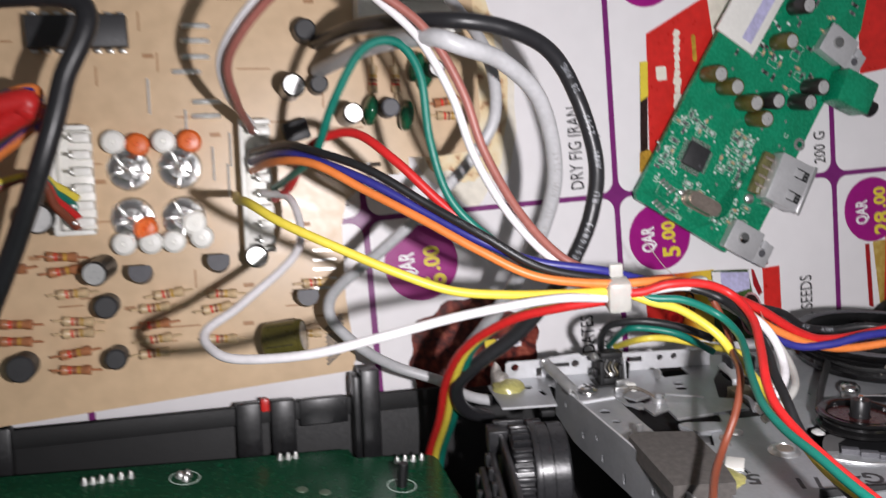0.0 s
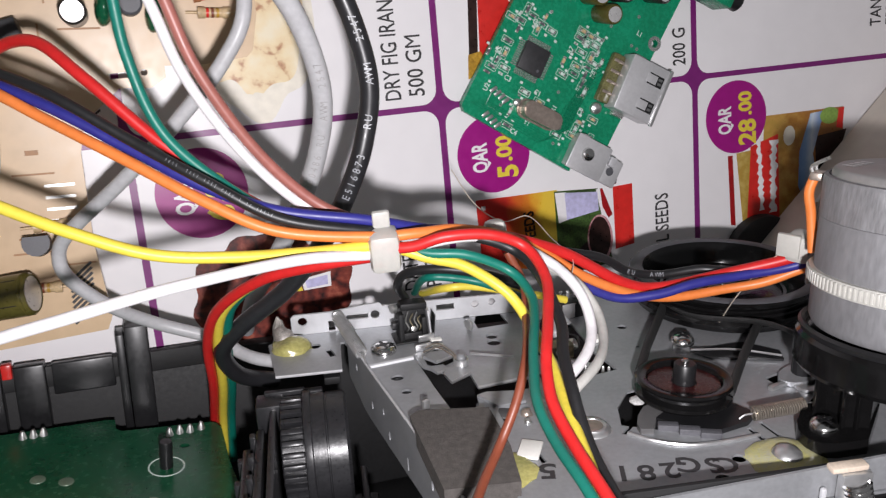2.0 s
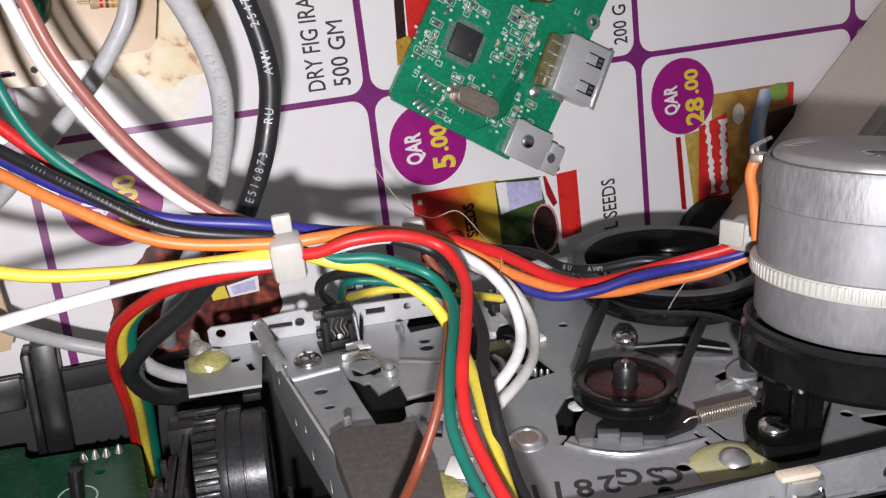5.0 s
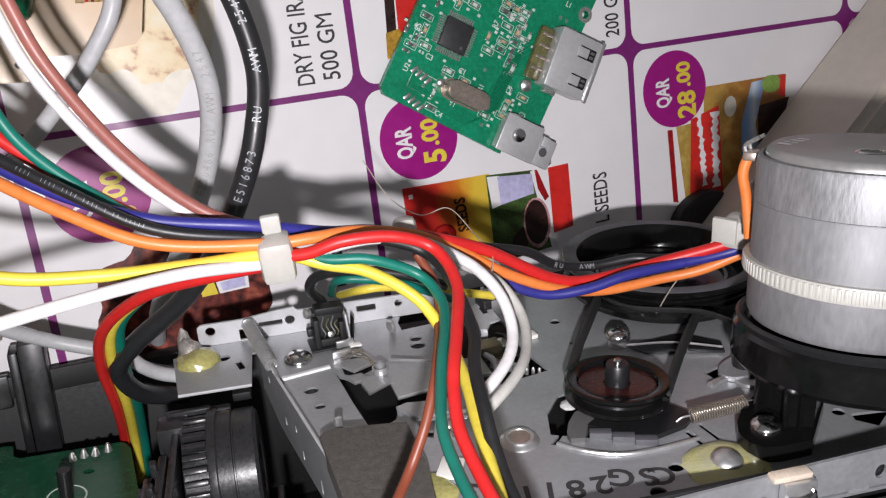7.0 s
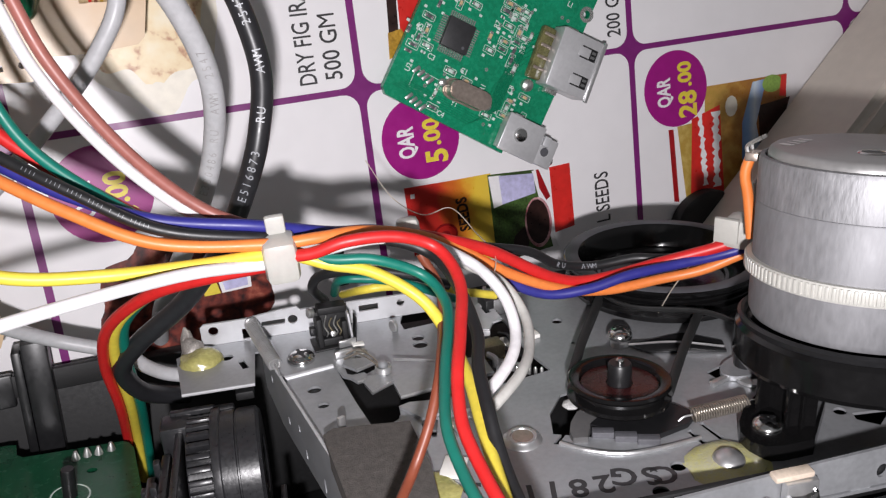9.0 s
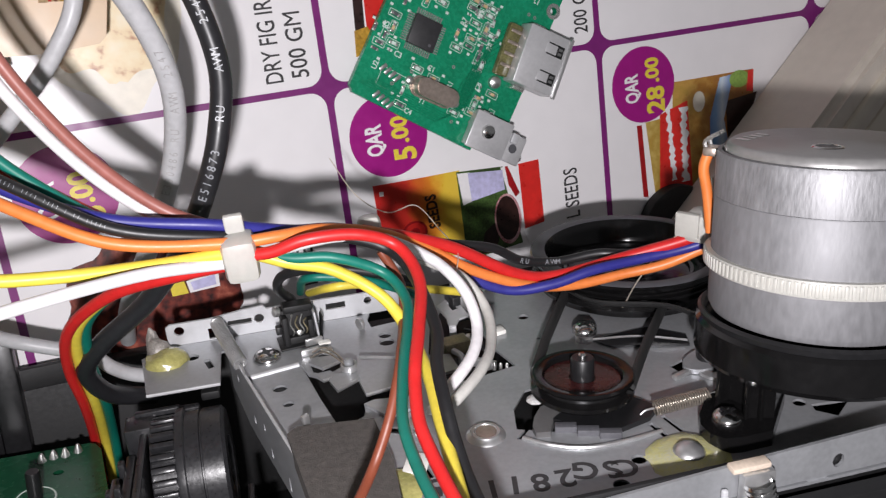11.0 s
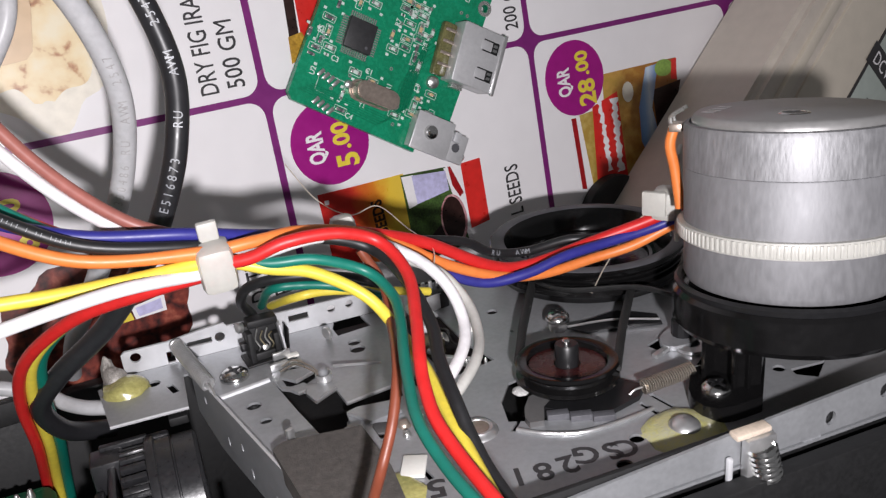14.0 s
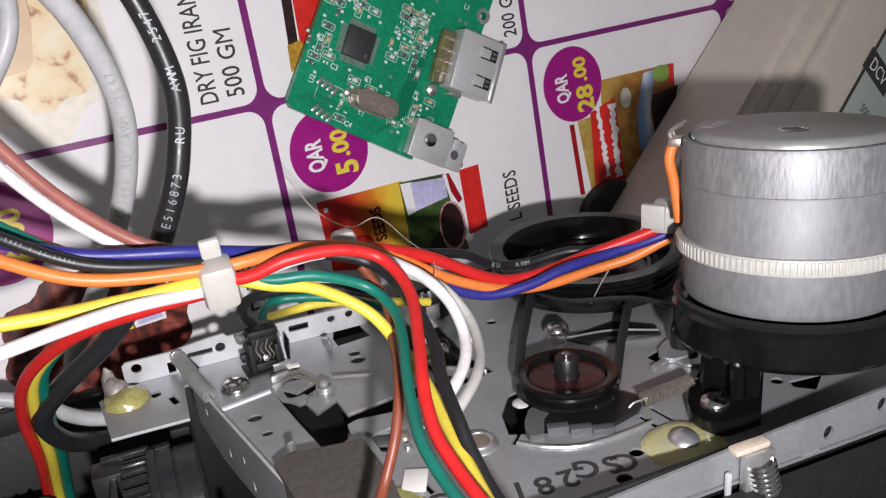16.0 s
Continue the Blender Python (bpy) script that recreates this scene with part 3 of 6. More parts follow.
holes = [
    poly((65.8, -45.7), (66.5, -45.4), (67.3, -48.6), (66.5, -48.9)), poly((68.2, -44.5), (68.9, -44.4), (69.9, -48.4), (69.1, -48.6)),
    poly((47.8, -43), (50, -40.9), (50.3, -41.3), (48.4, -43.3)), poly((31.4, -31.2), (34.2, -32.2), (33, -36.8), (31.8, -36.1)),
    poly((34.2, -44.1), (34.7, -43.9), (35.4, -47.3), (34.6, -47.5)),
    ring_pts(*(4.2, -4.6), 1.1, 12, 1.0), poly((5.9, -6.3), (6.9, -6.1), (7.8, -9), (6.8, -9.3)),
    ring_pts(*(35.8, -10.7), 1.3, 12, 1.2), ring_pts(*(35.9, -8.3), 1.1, 12, 1.0),
    poly((33.9, -1.7), (34.1, -4.7), (40, -4), (39.2, 2.3), (35.2, 2)),
    poly((22.7, -12.9), (25.0, -11.0), (27.6, -12.8), (27.9, -15.7), (25.2, -17.6), (23.0, -16.2)),
    poly((41.4, -17.1), (43.9, -7.4), (48.2, -0.9), (51.3, -7.5), (51.8, -18.3), (53.6, -24.9), (46.9, -26.3), (42.2, -26.8), (40.4, -26)),
    ring_pts(*(59.7, -10.3), 0.95, 12, 0.9), ring_pts(*(59.7, -18.2), 0.35, 8),
    poly((49.6, -36.2), (52.6, -32.1), (55.2, -31.5), (65.5, -36), (67, -41.1), (62.1, -45.4), (57.8, -45.3), (48.5, -40.9)),
    poly((75.4, -32.9), (77.9, -32), (80.3, -33.7), (77, -36.3), (76, -34.8)),
    poly((88.9, -48.5), (94.5, -49.1), (90.7, -52), (88.6, -50)),
    ring_pts(*(61.4, -52.2), 1.05, 12, 0.95), ring_pts(*(57.2, -56.1), 1.1, 12, 1.0), ring_pts(*(59.9, -57.5), 1.1, 12, 1.0), ring_pts(*(63.8, -58.4), 1.1, 12, 1.0),
    ring_pts(*(87.7, -47.6), 0.95, 12, 0.9),
]
outline = poly((-2.3, -1.1), (-4.1, -2.3), (-2.6, -14.1), (8.6, -14.3), (8.8, -4.2), (9.5, -4.2), (12.9, -14.0), (21.1, -12.4), (22.2, -16.6), (25.5, -19.4), (28.4, -18.4), (30.3, -19.6), (33.3, -21.3), (38.6, -24.2), (37.9, -27.5), (32.3, -28), (29.3, -27.8), (29.1, -30.6), (27.1, -31.9), (25.6, -32.4), (27.4, -44.0), (31.4, -62.8), (140, -62.8), (140, 6), (46, 6), (46, 0.4), (0, 0.4))
part("chassis_plate", sheet(outline, holes, -0.4, 0.0), STEEL, mech)
# paler rods along the plate's cut edges stand in for their glint
part("cut_edge_glint", sweep(bmesh.new(), [(-2.6, -14.1, -0.2), (8.6, -14.3, -0.2)], 0.26, 6), STEEL_PALE, mech)
part("cut_edge_glint", sweep(bmesh.new(), [(13.2, -14.0, -0.35), (21.0, -12.5, -0.35)], 0.5, 8), STEEL_PALE, mech)
# black frame added behind the plate so its cut-outs look dark
part("dark_backing_frame", sheet([(13.6, 6), (13.6, -11), (25.6, -60), (140, -60), (140, 6)], (), -9, -4.5), BLACK_MATT, mech, "black backing frame that darkens the plate's holes")

# lip bent up along the far edge, with holes and slots
lip_holes = [ring_pts(2.3, 2.6, 0.85, 14), ring_pts(15.7, 2.6, 0.85, 14), rect_pts(12.4, 2.5, 4.0, 0.95), rect_pts(7.6, 1.2, 1.2, 2.0), rect_pts(28.9, 2.6, 3.4, 1.2), ring_pts(34.6, 2.6, 0.7, 12), ring_pts(37.8, 2.7, 0.7, 12)]
lip = sheet([(0.2, 0.0), (46, 0.0), (46, 3.4), (41, 4.0), (26.5, 4.2), (17.2, 4.2), (16.6, 4.9), (13.5, 4.7), (7.6, 4.0), (0.8, 4.0), (0.2, 3.5)], lip_holes, -0.45, 0.0)
bmesh.ops.transform(lip, matrix=mmat(0, 0.5, 0, 90, 0, 0), verts=lip.verts)
part("bent_lip", lip, STEEL_PALE, mech, "pale punched steel lip")


def screw_head(at_uv, w, r, h=1.2, slots=True):
    head = part("screw", lt([(0, w + h * 0.72), (r * 0.25, w + h * 0.75), (r * 0.3, w + h), (r * 0.62, w + h * 0.96), (r * 0.9, w + h * 0.6), (r, w + h * 0.3), (r, w), (0, w)], 28, mmat(*at_uv, 0)), CHROME, mech, "bright domed screw head")
    if slots:
        for a in (20, 110):
            part("slot", bx((-r * 0.62, -r * 0.11, w + h * 0.78), (r * 0.62, r * 0.11, w + h * 1.03), 0, mmat(*at_uv, 0, 0, 0, a)), BLACK, head, smooth=False)
    return head


screw_head((16.2, -9.3), 0.0, 2.3, 1.3)
part("glued_screw", lt([(0, 1.8), (0.9, 1.75), (1.6, 1.45), (2.05, 0.95), (2.2, 0.3), (2.2, 0)], 32, mmat(67.6, -53.7, 0)), STEEL_BRIGHT, mech, "dull domed screw head set in glue")
part("rivet", lt([(0, 0.5), (1.5, 0.5), (1.6, 0.7), (2.0, 0.7), (2.3, 0.35), (2.6, 0.25), (2.8, 0.0)], 24, mmat(*(44.1, -40.8), 0)), STEEL_BRIGHT, mech)
part("rivet_core", lt([(0, 0.62), (1.45, 0.58), (1.5, 0.4)], 20, mmat(*(44.2, -40.7), 0)), CRYSTAL, mech)


def blob(name, at_uv, r, h, mat, seed, label="", stretch=1.0):
    """An uneven bead of glue or solder."""
    bm = bmesh.new()
    bmesh.ops.create_icosphere(bm, subdivisions=3, radius=1)
    for v in bm.verts:
        k = 1 + 0.22 * noise.noise(v.co * 1.7 + Vector((seed, 0, 0)))
        v.co = Vector((v.co.x * r * k * stretch, v.co.y * r * k, max(-0.1, v.co.z) * h * k))
    bmesh.ops.translate(bm, vec=(at_uv[0], at_uv[1], at_uv[2] if len(at_uv) > 2 else 0), verts=bm.verts)
    return part(name, bm, mat, mech, label)


blob("glue_bead", (0, -4.6), 3.1, 1.9, GLUE, 3, "shiny yellow dried glue bead", 1.25)
blob("solder_bead", (-1.9, -0.6), 1.3, 4.6, SOLDER_ROUGH, 27)
blob("solder_bead", (-1.2, -1.8), 2.1, 3.2, SOLDER_ROUGH, 9, "grey solder joint on the plate")
blob("glue_bead", (67.6, -53.7), 5.2, 0.9, GLUE_CLEAR, 12, "yellow glue round the screw", 1.08)
blob("glue_bead", (71.4, -54.4), 1.4, 0.4, GLUE_CLEAR, 22)
blob("glue_bead", (29.7, -48.4), 4.0, 0.8, GLUE, 15)
blob("solder_bead", (38.7, -32.8), 1.2, 0.8, SOLDER, 19)

# sliding bracket under the plate's edge: flat top, a leaf on it, and a deep side wall
bracket_top = poly((12.8, -13.4), (21.4, -11.8), (23.4, -23.4), (25.6, -33.6), (29.9, -56.3), (22.3, -54.0))
part("bracket", sheet(bracket_top, (), -1.3, -0.9), STEEL, mech, smooth=False)
top_leaf = poly((13.4, -14.2), (21.3, -12.7), (23.2, -23.4), (25.2, -33), (20.2, -36), (18.9, -31.2), (18.1, -32.4), (17.2, -32.6), (16.5, -31.6), (15.5, -27.2), (15.3, -26.2), (14.6, -24.6))
part("bracket_leaf", sheet(top_leaf, [ring_pts(17.55, -18.6, 1.15, 18, 1.0), ring_pts(18.5, -23.4, 0.9, 16, 0.75)], -0.75, -0.35), STEEL, mech, smooth=False)
# black discs under the leaf's holes, their colour in place of shade
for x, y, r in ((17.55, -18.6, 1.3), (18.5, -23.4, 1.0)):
    part("hole_shade_disc", lt([(0, -0.86), (r, -0.86), (r, -0.8)], 14, mmat(x, y, 0)), BLACK_MATT, mech)
part("pad_hook", bx((-0.55, -0.35, 0.5), (0.55, 0.35, 3.2), 0.15, mmat(20.5, -32.6, 0, 0, 0, 30)), STEEL_BRIGHT, mech)


def wall_u(v):
    return 12.7 - 0.252 * (v + 16.9)


# the side wall: local x runs down the slope, y along its height
run = 46.0
wall = sheet([(-11.3, 1.0), (-10.6, 1.6), (0, 1.25), (run, 1.0), (run, -9.0), (0, -8.8), (-3.0, -8.6), (-11.3, -6.0)],
             [ring_pts(1.6, -5.2, 0.45, 10, 0.8), ring_pts(7.4, -3.2, 0.35, 10, 0.7), ring_pts(-6.2, -1.8, 0.45, 10, 0.7), ring_pts(9.8, -6.4, 0.4, 10, 0.9), ring_pts(18.0, -6.6, 0.4, 10, 1.3), ring_pts(28.0, -4.0, 0.5, 10, 0.9)], -0.5, 0.0)
slope = math.degrees(math.atan2(-1.0, 0.252))
WALL = mmat(wall_u(-16.9), -16.9, 0, 0, 0, slope) @ mmat(0, 0, 0, 90, 0, 0)
bmesh.ops.transform(wall, matrix=WALL, verts=wall.verts)
part("bracket_wall", wall, STEEL, mech, "steel side wall of the bracket with punched holes", smooth=False)
# pale rod as a painted highlight on the wall's top edge
part("wall_edge_glint", sweep(bmesh.new(), [WALL @ Vector(p) for p in ((-10.6, 1.5, -0.25), (0, 1.2, -0.25), (run, 0.95, -0.25))], 0.22, 6), STEEL_PALE, mech)
# bright bits at three wall holes, shaped as the slots' highlights
for x, y in ((1.6, -5.2), (9.8, -6.4), (18.0, -6.6)):
    part("slot_glint", lt([(0.25, -0.3), (0.45, 0.12), (0.2, 0.25), (0, 0.25)], 12, WALL @ mmat(x + 0.35, y - 0.3, -0.45)), STEEL_BRIGHT, mech)
part("under_frame", bx((-1.0, -58, -16), (9.4, -50, -12), 0.4), BLACK_MATT, mech)
part("felt_pad", sheet(poly((17.7, -34.9), (19.2, -33.6), (29.7, -35.1), (30.6, -45.4), (30.1, -53.9), (19.9, -53.5)), (), -0.9, 2.3), FOAM, mech, "worn grey felt pad")
part("white_tab", bx((-1.6, -2.2, 0.05), (1.6, 2.2, 0.5), 0.2, mmat(*(33.7, -44.3), 0, 0, 0, -25)), WHITE_PLASTIC, mech)

# springs
def coil(a, b, r, turns, wire, mat):
    sp = part("coil_spring", helix(a, b, r, turns, wire), mat, mech)
    a, b = Vector(a), Vector(b)
    d = (b - a).normalized()
    part("hook", sweep(bmesh.new(), smooth_path([a, a - d * r * 1.2, a - d * r * 2.0 + Vector((0, 0, -r * 0.5))], 4), wire, 6), STEEL_BRIGHT, sp)
    part("hook", sweep(bmesh.new(), smooth_path([b, b + d * r * 1.2, b + d * r * 2.0 + Vector((0, 0, -r * 0.8))], 4), wire, 6), STEEL_BRIGHT, sp)
    return sp


coil((*(8.7, -1.3), 4.0), (*(12.1, -14.2), 2.6), 1.0, 27, 0.185, STEEL_BRIGHT)
coil((*(67.2, -44.5), 1.6), (*(75.3, -44.7), 2.2), 1.0, 22, 0.15, SPRING)

# leaf switch with its contacts
SWM = mmat(22.1, -5.1, 0, 0, 0, 6)
sw = part("leaf_switch", bx((-2.9, -0.2, 0), (2.3, 2.0, 6.2), 0.3, SWM), BLACK_MATT, mech, "black leaf switch block with brass springs")
part("switch_cap", bx((-2.7, -0.9, 5.6), (2.2, 1.7, 7.0), 0.35, SWM @ mmat(0, 0, 0, 0, 3, 0)), BLACK_MATT, sw)
part("switch_cheek", bx((-2.9, -2.0, 0), (-2.0, -0.1, 5.6), 0.2, SWM), BLACK_MATT, sw)
part("switch_cheek", bx((1.3, -1.8, 0), (2.2, -0.1, 4.4), 0.2, SWM), BLACK_MATT, sw)
part("switch_step", bx((-2.0, -1.5, 0), (1.3, -0.1, 1.6), 0.2, SWM), BLACK_MATT, sw)
for k, (dx, top) in enumerate(((-1.3, 5.8), (-0.5, 5.2), (0.3, 5.5), (0.9, 4.6))):
    part("contact", sweep(bmesh.new(), smooth_path([SWM @ Vector(p) for p in ((dx, -0.5, 1.4), (dx + 0.25, -1.3, 2.6), (dx - 0.2, -0.8, 3.8), (dx + 0.25, -1.2, top))], 5), 0.13, 6), BRASS if k % 2 else SOLDER, sw)
part("contact_solder", lt([(0.55, 0), (0.5, 0.4), (0, 0.6)], 10, SWM @ to_axis((-0.2, -1.0, 2.2), (0, -1, 0.2))), SOLDER, sw)
part("switch_leaf", bx((2.7, -1.9, 0.3), (3.05, 0.4, 5.4), 0.1, SWM @ mmat(0, 0, 0, 0, -4, 0)), STEEL_PALE, sw)
part("switch_leaf", bx((3.3, -1.2, 0.3), (3.55, 1.0, 4.6), 0.1, SWM @ mmat(0, 0, 0, 0, 6, 0)), BLACK, sw)
part("switch_lug", lt(disc_profile(0.9, 0, 1.0, 0.2), 14, SWM @ to_axis((-2.9, 0.6, 5.9), (-1, -0.3, 0.2))), SOLDER, sw)
part("switch_lug", bx((-3.9, -0.4, 2.0), (-2.8, 0.9, 3.4), 0.2, SWM), BLACK, sw)
part("switch_foot", bx((-3.8, -2.6, 0.02), (2.8, 2.2, 0.4), 0.15, SWM), BLACK_MATT, sw)
for x, y in ((3.4, -3.0), (3.2, -5.6)):
    part("white_stop", bx((x - 1.0, y - 0.7, 0.05), (x + 1.0, y + 0.7, 0.55), 0.25, SWM), WHITE_PLASTIC, sw)

# levers, wire springs and tongues
def lever(pts, w, mat=STEEL, edge=True):
    lv = part("lever", sheet(pts, (), w - 0.5, w), mat, mech)
    if edge:
        ends = sorted(pts, key=lambda p: p[1])[:2]
        # bright rod in place of the glint on the lever's edge
        part("cut_edge_glint", sweep(bmesh.new(), [(*ends[0], w - 0.25), (*ends[1], w - 0.25)], 0.3, 6), STEEL_BRIGHT, lv)
    return lv


lever(poly((29.6, -15.5), (29.2, -18.9), (29.9, -25.6), (37.4, -24.4), (45.0, -23.4), (44.6, -18.5), (38.6, -17.0)), 0.35)
lever(poly((25.1, -20.8), (25.9, -23.6), (29.5, -21.4), (29.3, -20.2), (27.6, -19.0), (25.9, -18.7)), 0.7)
lever(poly((22.5, -14.3), (24.4, -16.6), (27.4, -15.2), (26.2, -13.2), (23.9, -13.0)), 0.8)
lever(poly((22.9, -16.9), (24.2, -19.0), (26.5, -18.4), (25.6, -16.6)), 0.1)
part("lower_slide", sheet(poly((29.3, -26.9), (30.4, -25.8), (32.4, -25.5), (37.4, -25.0), (46, -24), (46, -34), (30, -40), (27, -33.5), (28.6, -29.6)), (), -2.6, -2.1), STEEL, mech, smooth=False)
part("lower_lug", bx((-2.2, -1.4, -2.1), (2.2, 1.4, -1.4), 0.15, mmat(34.0, -31.8, 0, 0, 0, -20)), LEVER_GREY, mech)
part("tongue", sheet(poly((29.2, -28.5), (30.8, -27.9), (36.3, -28.7), (36.3, -31.8), (31.8, -32.4)), (), 0.1, 0.6), STEEL, mech)
blob("solder_bead", (35.6, -34.8), 0.9, 1.0, CRYSTAL, 41)
blob("solder_bead", (35.2, -37.2), 0.6, 0.8, SOLDER, 43)
part("wire_spring", sweep(bmesh.new(), [(*(30.4, -16.5), 1.5), (*(37.3, -19.3), 1.5)], 0.22, 6), STEEL_BRIGHT, mech)
part("wire_spring", sweep(bmesh.new(), smooth_path([(23.4, -11.0, 0.6), (25.4, -11.4, 1.4), (27.2, -14.8, 1.6), (28.0, -17.6, 1.6)], 5), 0.16, 6), SPRING, mech)
part("wire_spring", sweep(bmesh.new(), smooth_path([(22.9, -12.2, 0.4), (25.2, -13.0, 1.5), (26.9, -16.0, 1.7), (27.9, -18.4, 1.6)], 5), 0.16, 6), SPRING, mech)
part("spring_coil", helix((*(28.5, -18.2), 0.5), (*(28.5, -18.2), 1.7), 1.15, 5, 0.16), STEEL_BRIGHT, mech)
part("pivot_post", lt([(1.9, 0), (1.9, 0.4), (0.8, 0.5), (0.75, 2.2), (0.4, 2.5), (0, 2.5)], 20, mmat(*(28.5, -18.2), 0)), STEEL, mech)
part("tongue", lt([(0, -0.3), (1.0, -0.3), (1.1, 0), (1.0, 0.3), (0, 0.3)], 20, to_axis((*(32.2, -5.8), 1.6), (0.9, 0.45, 0))), STEEL_BRIGHT, mech)
part("tongue", bx((-0.25, -0.6, 0), (0.25, 0.6, 1.6), 0.1, mmat(*(32.5, -4.8), 0, 0, 0, 30)), STEEL_BRIGHT, mech)
part("tongue", bx((-1.5, -0.3, 0), (1.5, 0.3, 1.4), 0.2, mmat(*(24.1, -7.4), 0, 0, 0, 10)), STEEL_BRIGHT, mech)
part("tongue", bx((-1.5, -0.3, 0), (1.5, 0.3, 1.3), 0.2, mmat(*(23.1, -10.7), 0, 0, 0, 10)), STEEL_BRIGHT, mech)
part("head_bracket", sheet(poly((46.0, -3.9), (48.7, -1.4), (49.8, -2.2), (50.4, -9.1), (48.6, -9.6), (47.4, -11.9), (46.3, -11.5), (46.6, -8.5)), [poly((47.9, -3.4), (48.9, -3.3), (49.3, -6.1), (48.2, -6.4))], 1.1, 1.5), STEEL_PALE, mech, "pale bent steel bracket", smooth=False)
part("bracket_tail", bx((-0.6, -0.2, -1.6), (0.6, 0.2, 1.3), 0.1, mmat(46.9, -11.8, 0, 0, 0, -20)), STEEL_PALE, mech)
part("tape_head", bx((-2.2, -1.5, -1.0), (2.2, 1.5, 1.6), 0.25, mmat(46.1, -16.4, 0, 0, 0, 8)), BRASS, mech, "dull brass-coloured tape head block")
part("head_screw", lt([(1.0, 0), (1.1, 0.3), (0.9, 0.9), (0, 1.1)], 18, to_axis((48.4, -15.9, 0.6), (0.8, -0.4, 0.5))), SOLDER, mech)
part("head_lead", sweep(bmesh.new(), smooth_path([(48.6, -13.0, 1.2), (49.6, -15.6, 1.8), (49.2, -18.4, 1.2), (50.2, -20.4, 0.6)], 5), 0.22, 6), BLACK, mech)
part("head_lead", sweep(bmesh.new(), smooth_path([(45.2, -19.0, 1.0), (45.9, -21.5, 1.2), (45.7, -24.5, 0.2)], 5), 0.5, 8), STEEL, mech)
for k in range(5):
    part("head_pin", lt([(0.28, 0), (0.28, 1.0), (0.12, 1.3), (0, 1.3)], 10, mmat(48.6 + 0.9 * k, -23.4 - 0.35 * k, -0.6)), SOLDER, mech)
part("slide", bx((-3.2, -0.5, -1.2), (3.2, 0.5, 0.2), 0.15, mmat(*(48.7, -20.2), -0.6, 0, 0, -40)), STEEL_BRIGHT, mech)
part("white_bush", bx((-1.2, -1.0, 0), (1.2, 1.0, 0.8), 0.2, mmat(*(53.9, -14.2), 0, 0, 0, 10)), WHITE_PLASTIC, mech)
part("head_block", bx((-3.0, -2.0, -2), (3.0, 2.0, 3.2), 0.4, mmat(*(51.2, -2.8), 0, 0, 0, 10)), BLACK, mech)
for k in range(4):
    part("head_pin", bx((-0.3, -0.3, 3.2), (0.3, 0.3, 4.6), 0.1, mmat(*(Vector((51.2, -2.8)) + Vector((-2.0 + 1.3 * k, 0.4))), 0)), STEEL_BRIGHT, mech)
part("terminal_plate", bx((-3.4, -0.3, 0), (3.4, 0.3, 3.0), 0.15, mmat(*(53.3, -4.1), 0, 0, 0, 14)), STEEL_BRIGHT, mech)

# curved cut-out with its bright raised edge, and the black lever inside
arc = smooth_path([(*(48.6, -43.3), 0.2), (*(51.5, -45.9), 0.2), (*(55.8, -48), 0.2), (*(61.2, -48.3), 0.2), (*(66.8, -47.8), 0.2)], 8)
part("curved_edge", sweep(bmesh.new(), arc, 0.30, 8), STEEL_BRIGHT, mech)
part("swing_arm", sheet(poly((53.6, -41), (57.2, -36.6), (65.6, -38.9), (68.6, -43), (66.4, -45), (61.6, -46.2), (58, -45.6)), (), -1.4, 0.8), BLACK, mech)
for x, y in ((54.8, -43.2), (57.4, -44.9), (60, -46.4)):
    part("lug", bx((-1.5, -0.7, -1.2), (1.5, 0.7, 0.9), 0.15, mmat(x, y, 0, 0, 0, -18)), CHIP_GREY, mech)
part("cam", sheet(poly((51.3, -40.2), (53, -38), (54.6, -37.5), (56.4, -38.3), (56, -39.5), (53.8, -41.1), (52.3, -44.1), (50.4, -43.7), (50.4, -42.2)), (), -1.6, 0.9), LEVER_GREY, mech)
blob("grease", (53.2, -35.0), 1.2, 0.6, GREASE, 31, "smear of white grease")

# handwriting and a stamped figure on the plate
a, b = Vector((61.4, -52.4)), Vector((44, -49.5))
turn = math.degrees(math.atan2(b.y - a.y, b.x - a.x))
for k, (ch, q) in enumerate(zip("CSG2811", ((61.0, -52.0), (58.6, -51.5), (56.2, -51.2), (52.5, -51.3), (49.3, -51.2), (46.2, -50.8), (43.2, -50.5)))):
    letters("handwritten_mark", ch, 3.3, INK_BLACK, mech, at(*q, 0.02, 0, 0, turn + (8 if k < 5 else 3) * math.sin(k * 2.3)), bold=0.09, squeeze=1.05)
letters("handwritten_mark", "5", 3.3, INK_BLACK, mech, at(*(36.5, -48.1), 0.02, 0, 0, turn), bold=0.1, squeeze=1.2)

# rail along the near edge
rail_holes = [ring_pts(*(82.7, 2.2), 0.8, 14, 1.0), ring_pts(*(91.2, 3.6), 0.8, 14, 1.0), ring_pts(104.0, 3.4, 0.8, 14, 1.0)]
rail = sheet([(40, 0.2), (78.6, 0.2), (79.0, -0.5), (81.0, -0.5), (81.4, 0.2), (140, 0.6), (140, 6.6), (90, 5.9), (74.0, 5.2), (40, 3.2)], rail_holes, -0.45, 0.0)
bmesh.ops.transform(rail, matrix=mmat(0, -62.6, 0, 90, 0, 0), verts=rail.verts)
part("near_rail", rail, STEEL, mech, "punched pale steel rail")
# black sheet added behind the rail to make its holes dark
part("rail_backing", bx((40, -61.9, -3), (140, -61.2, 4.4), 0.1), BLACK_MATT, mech)
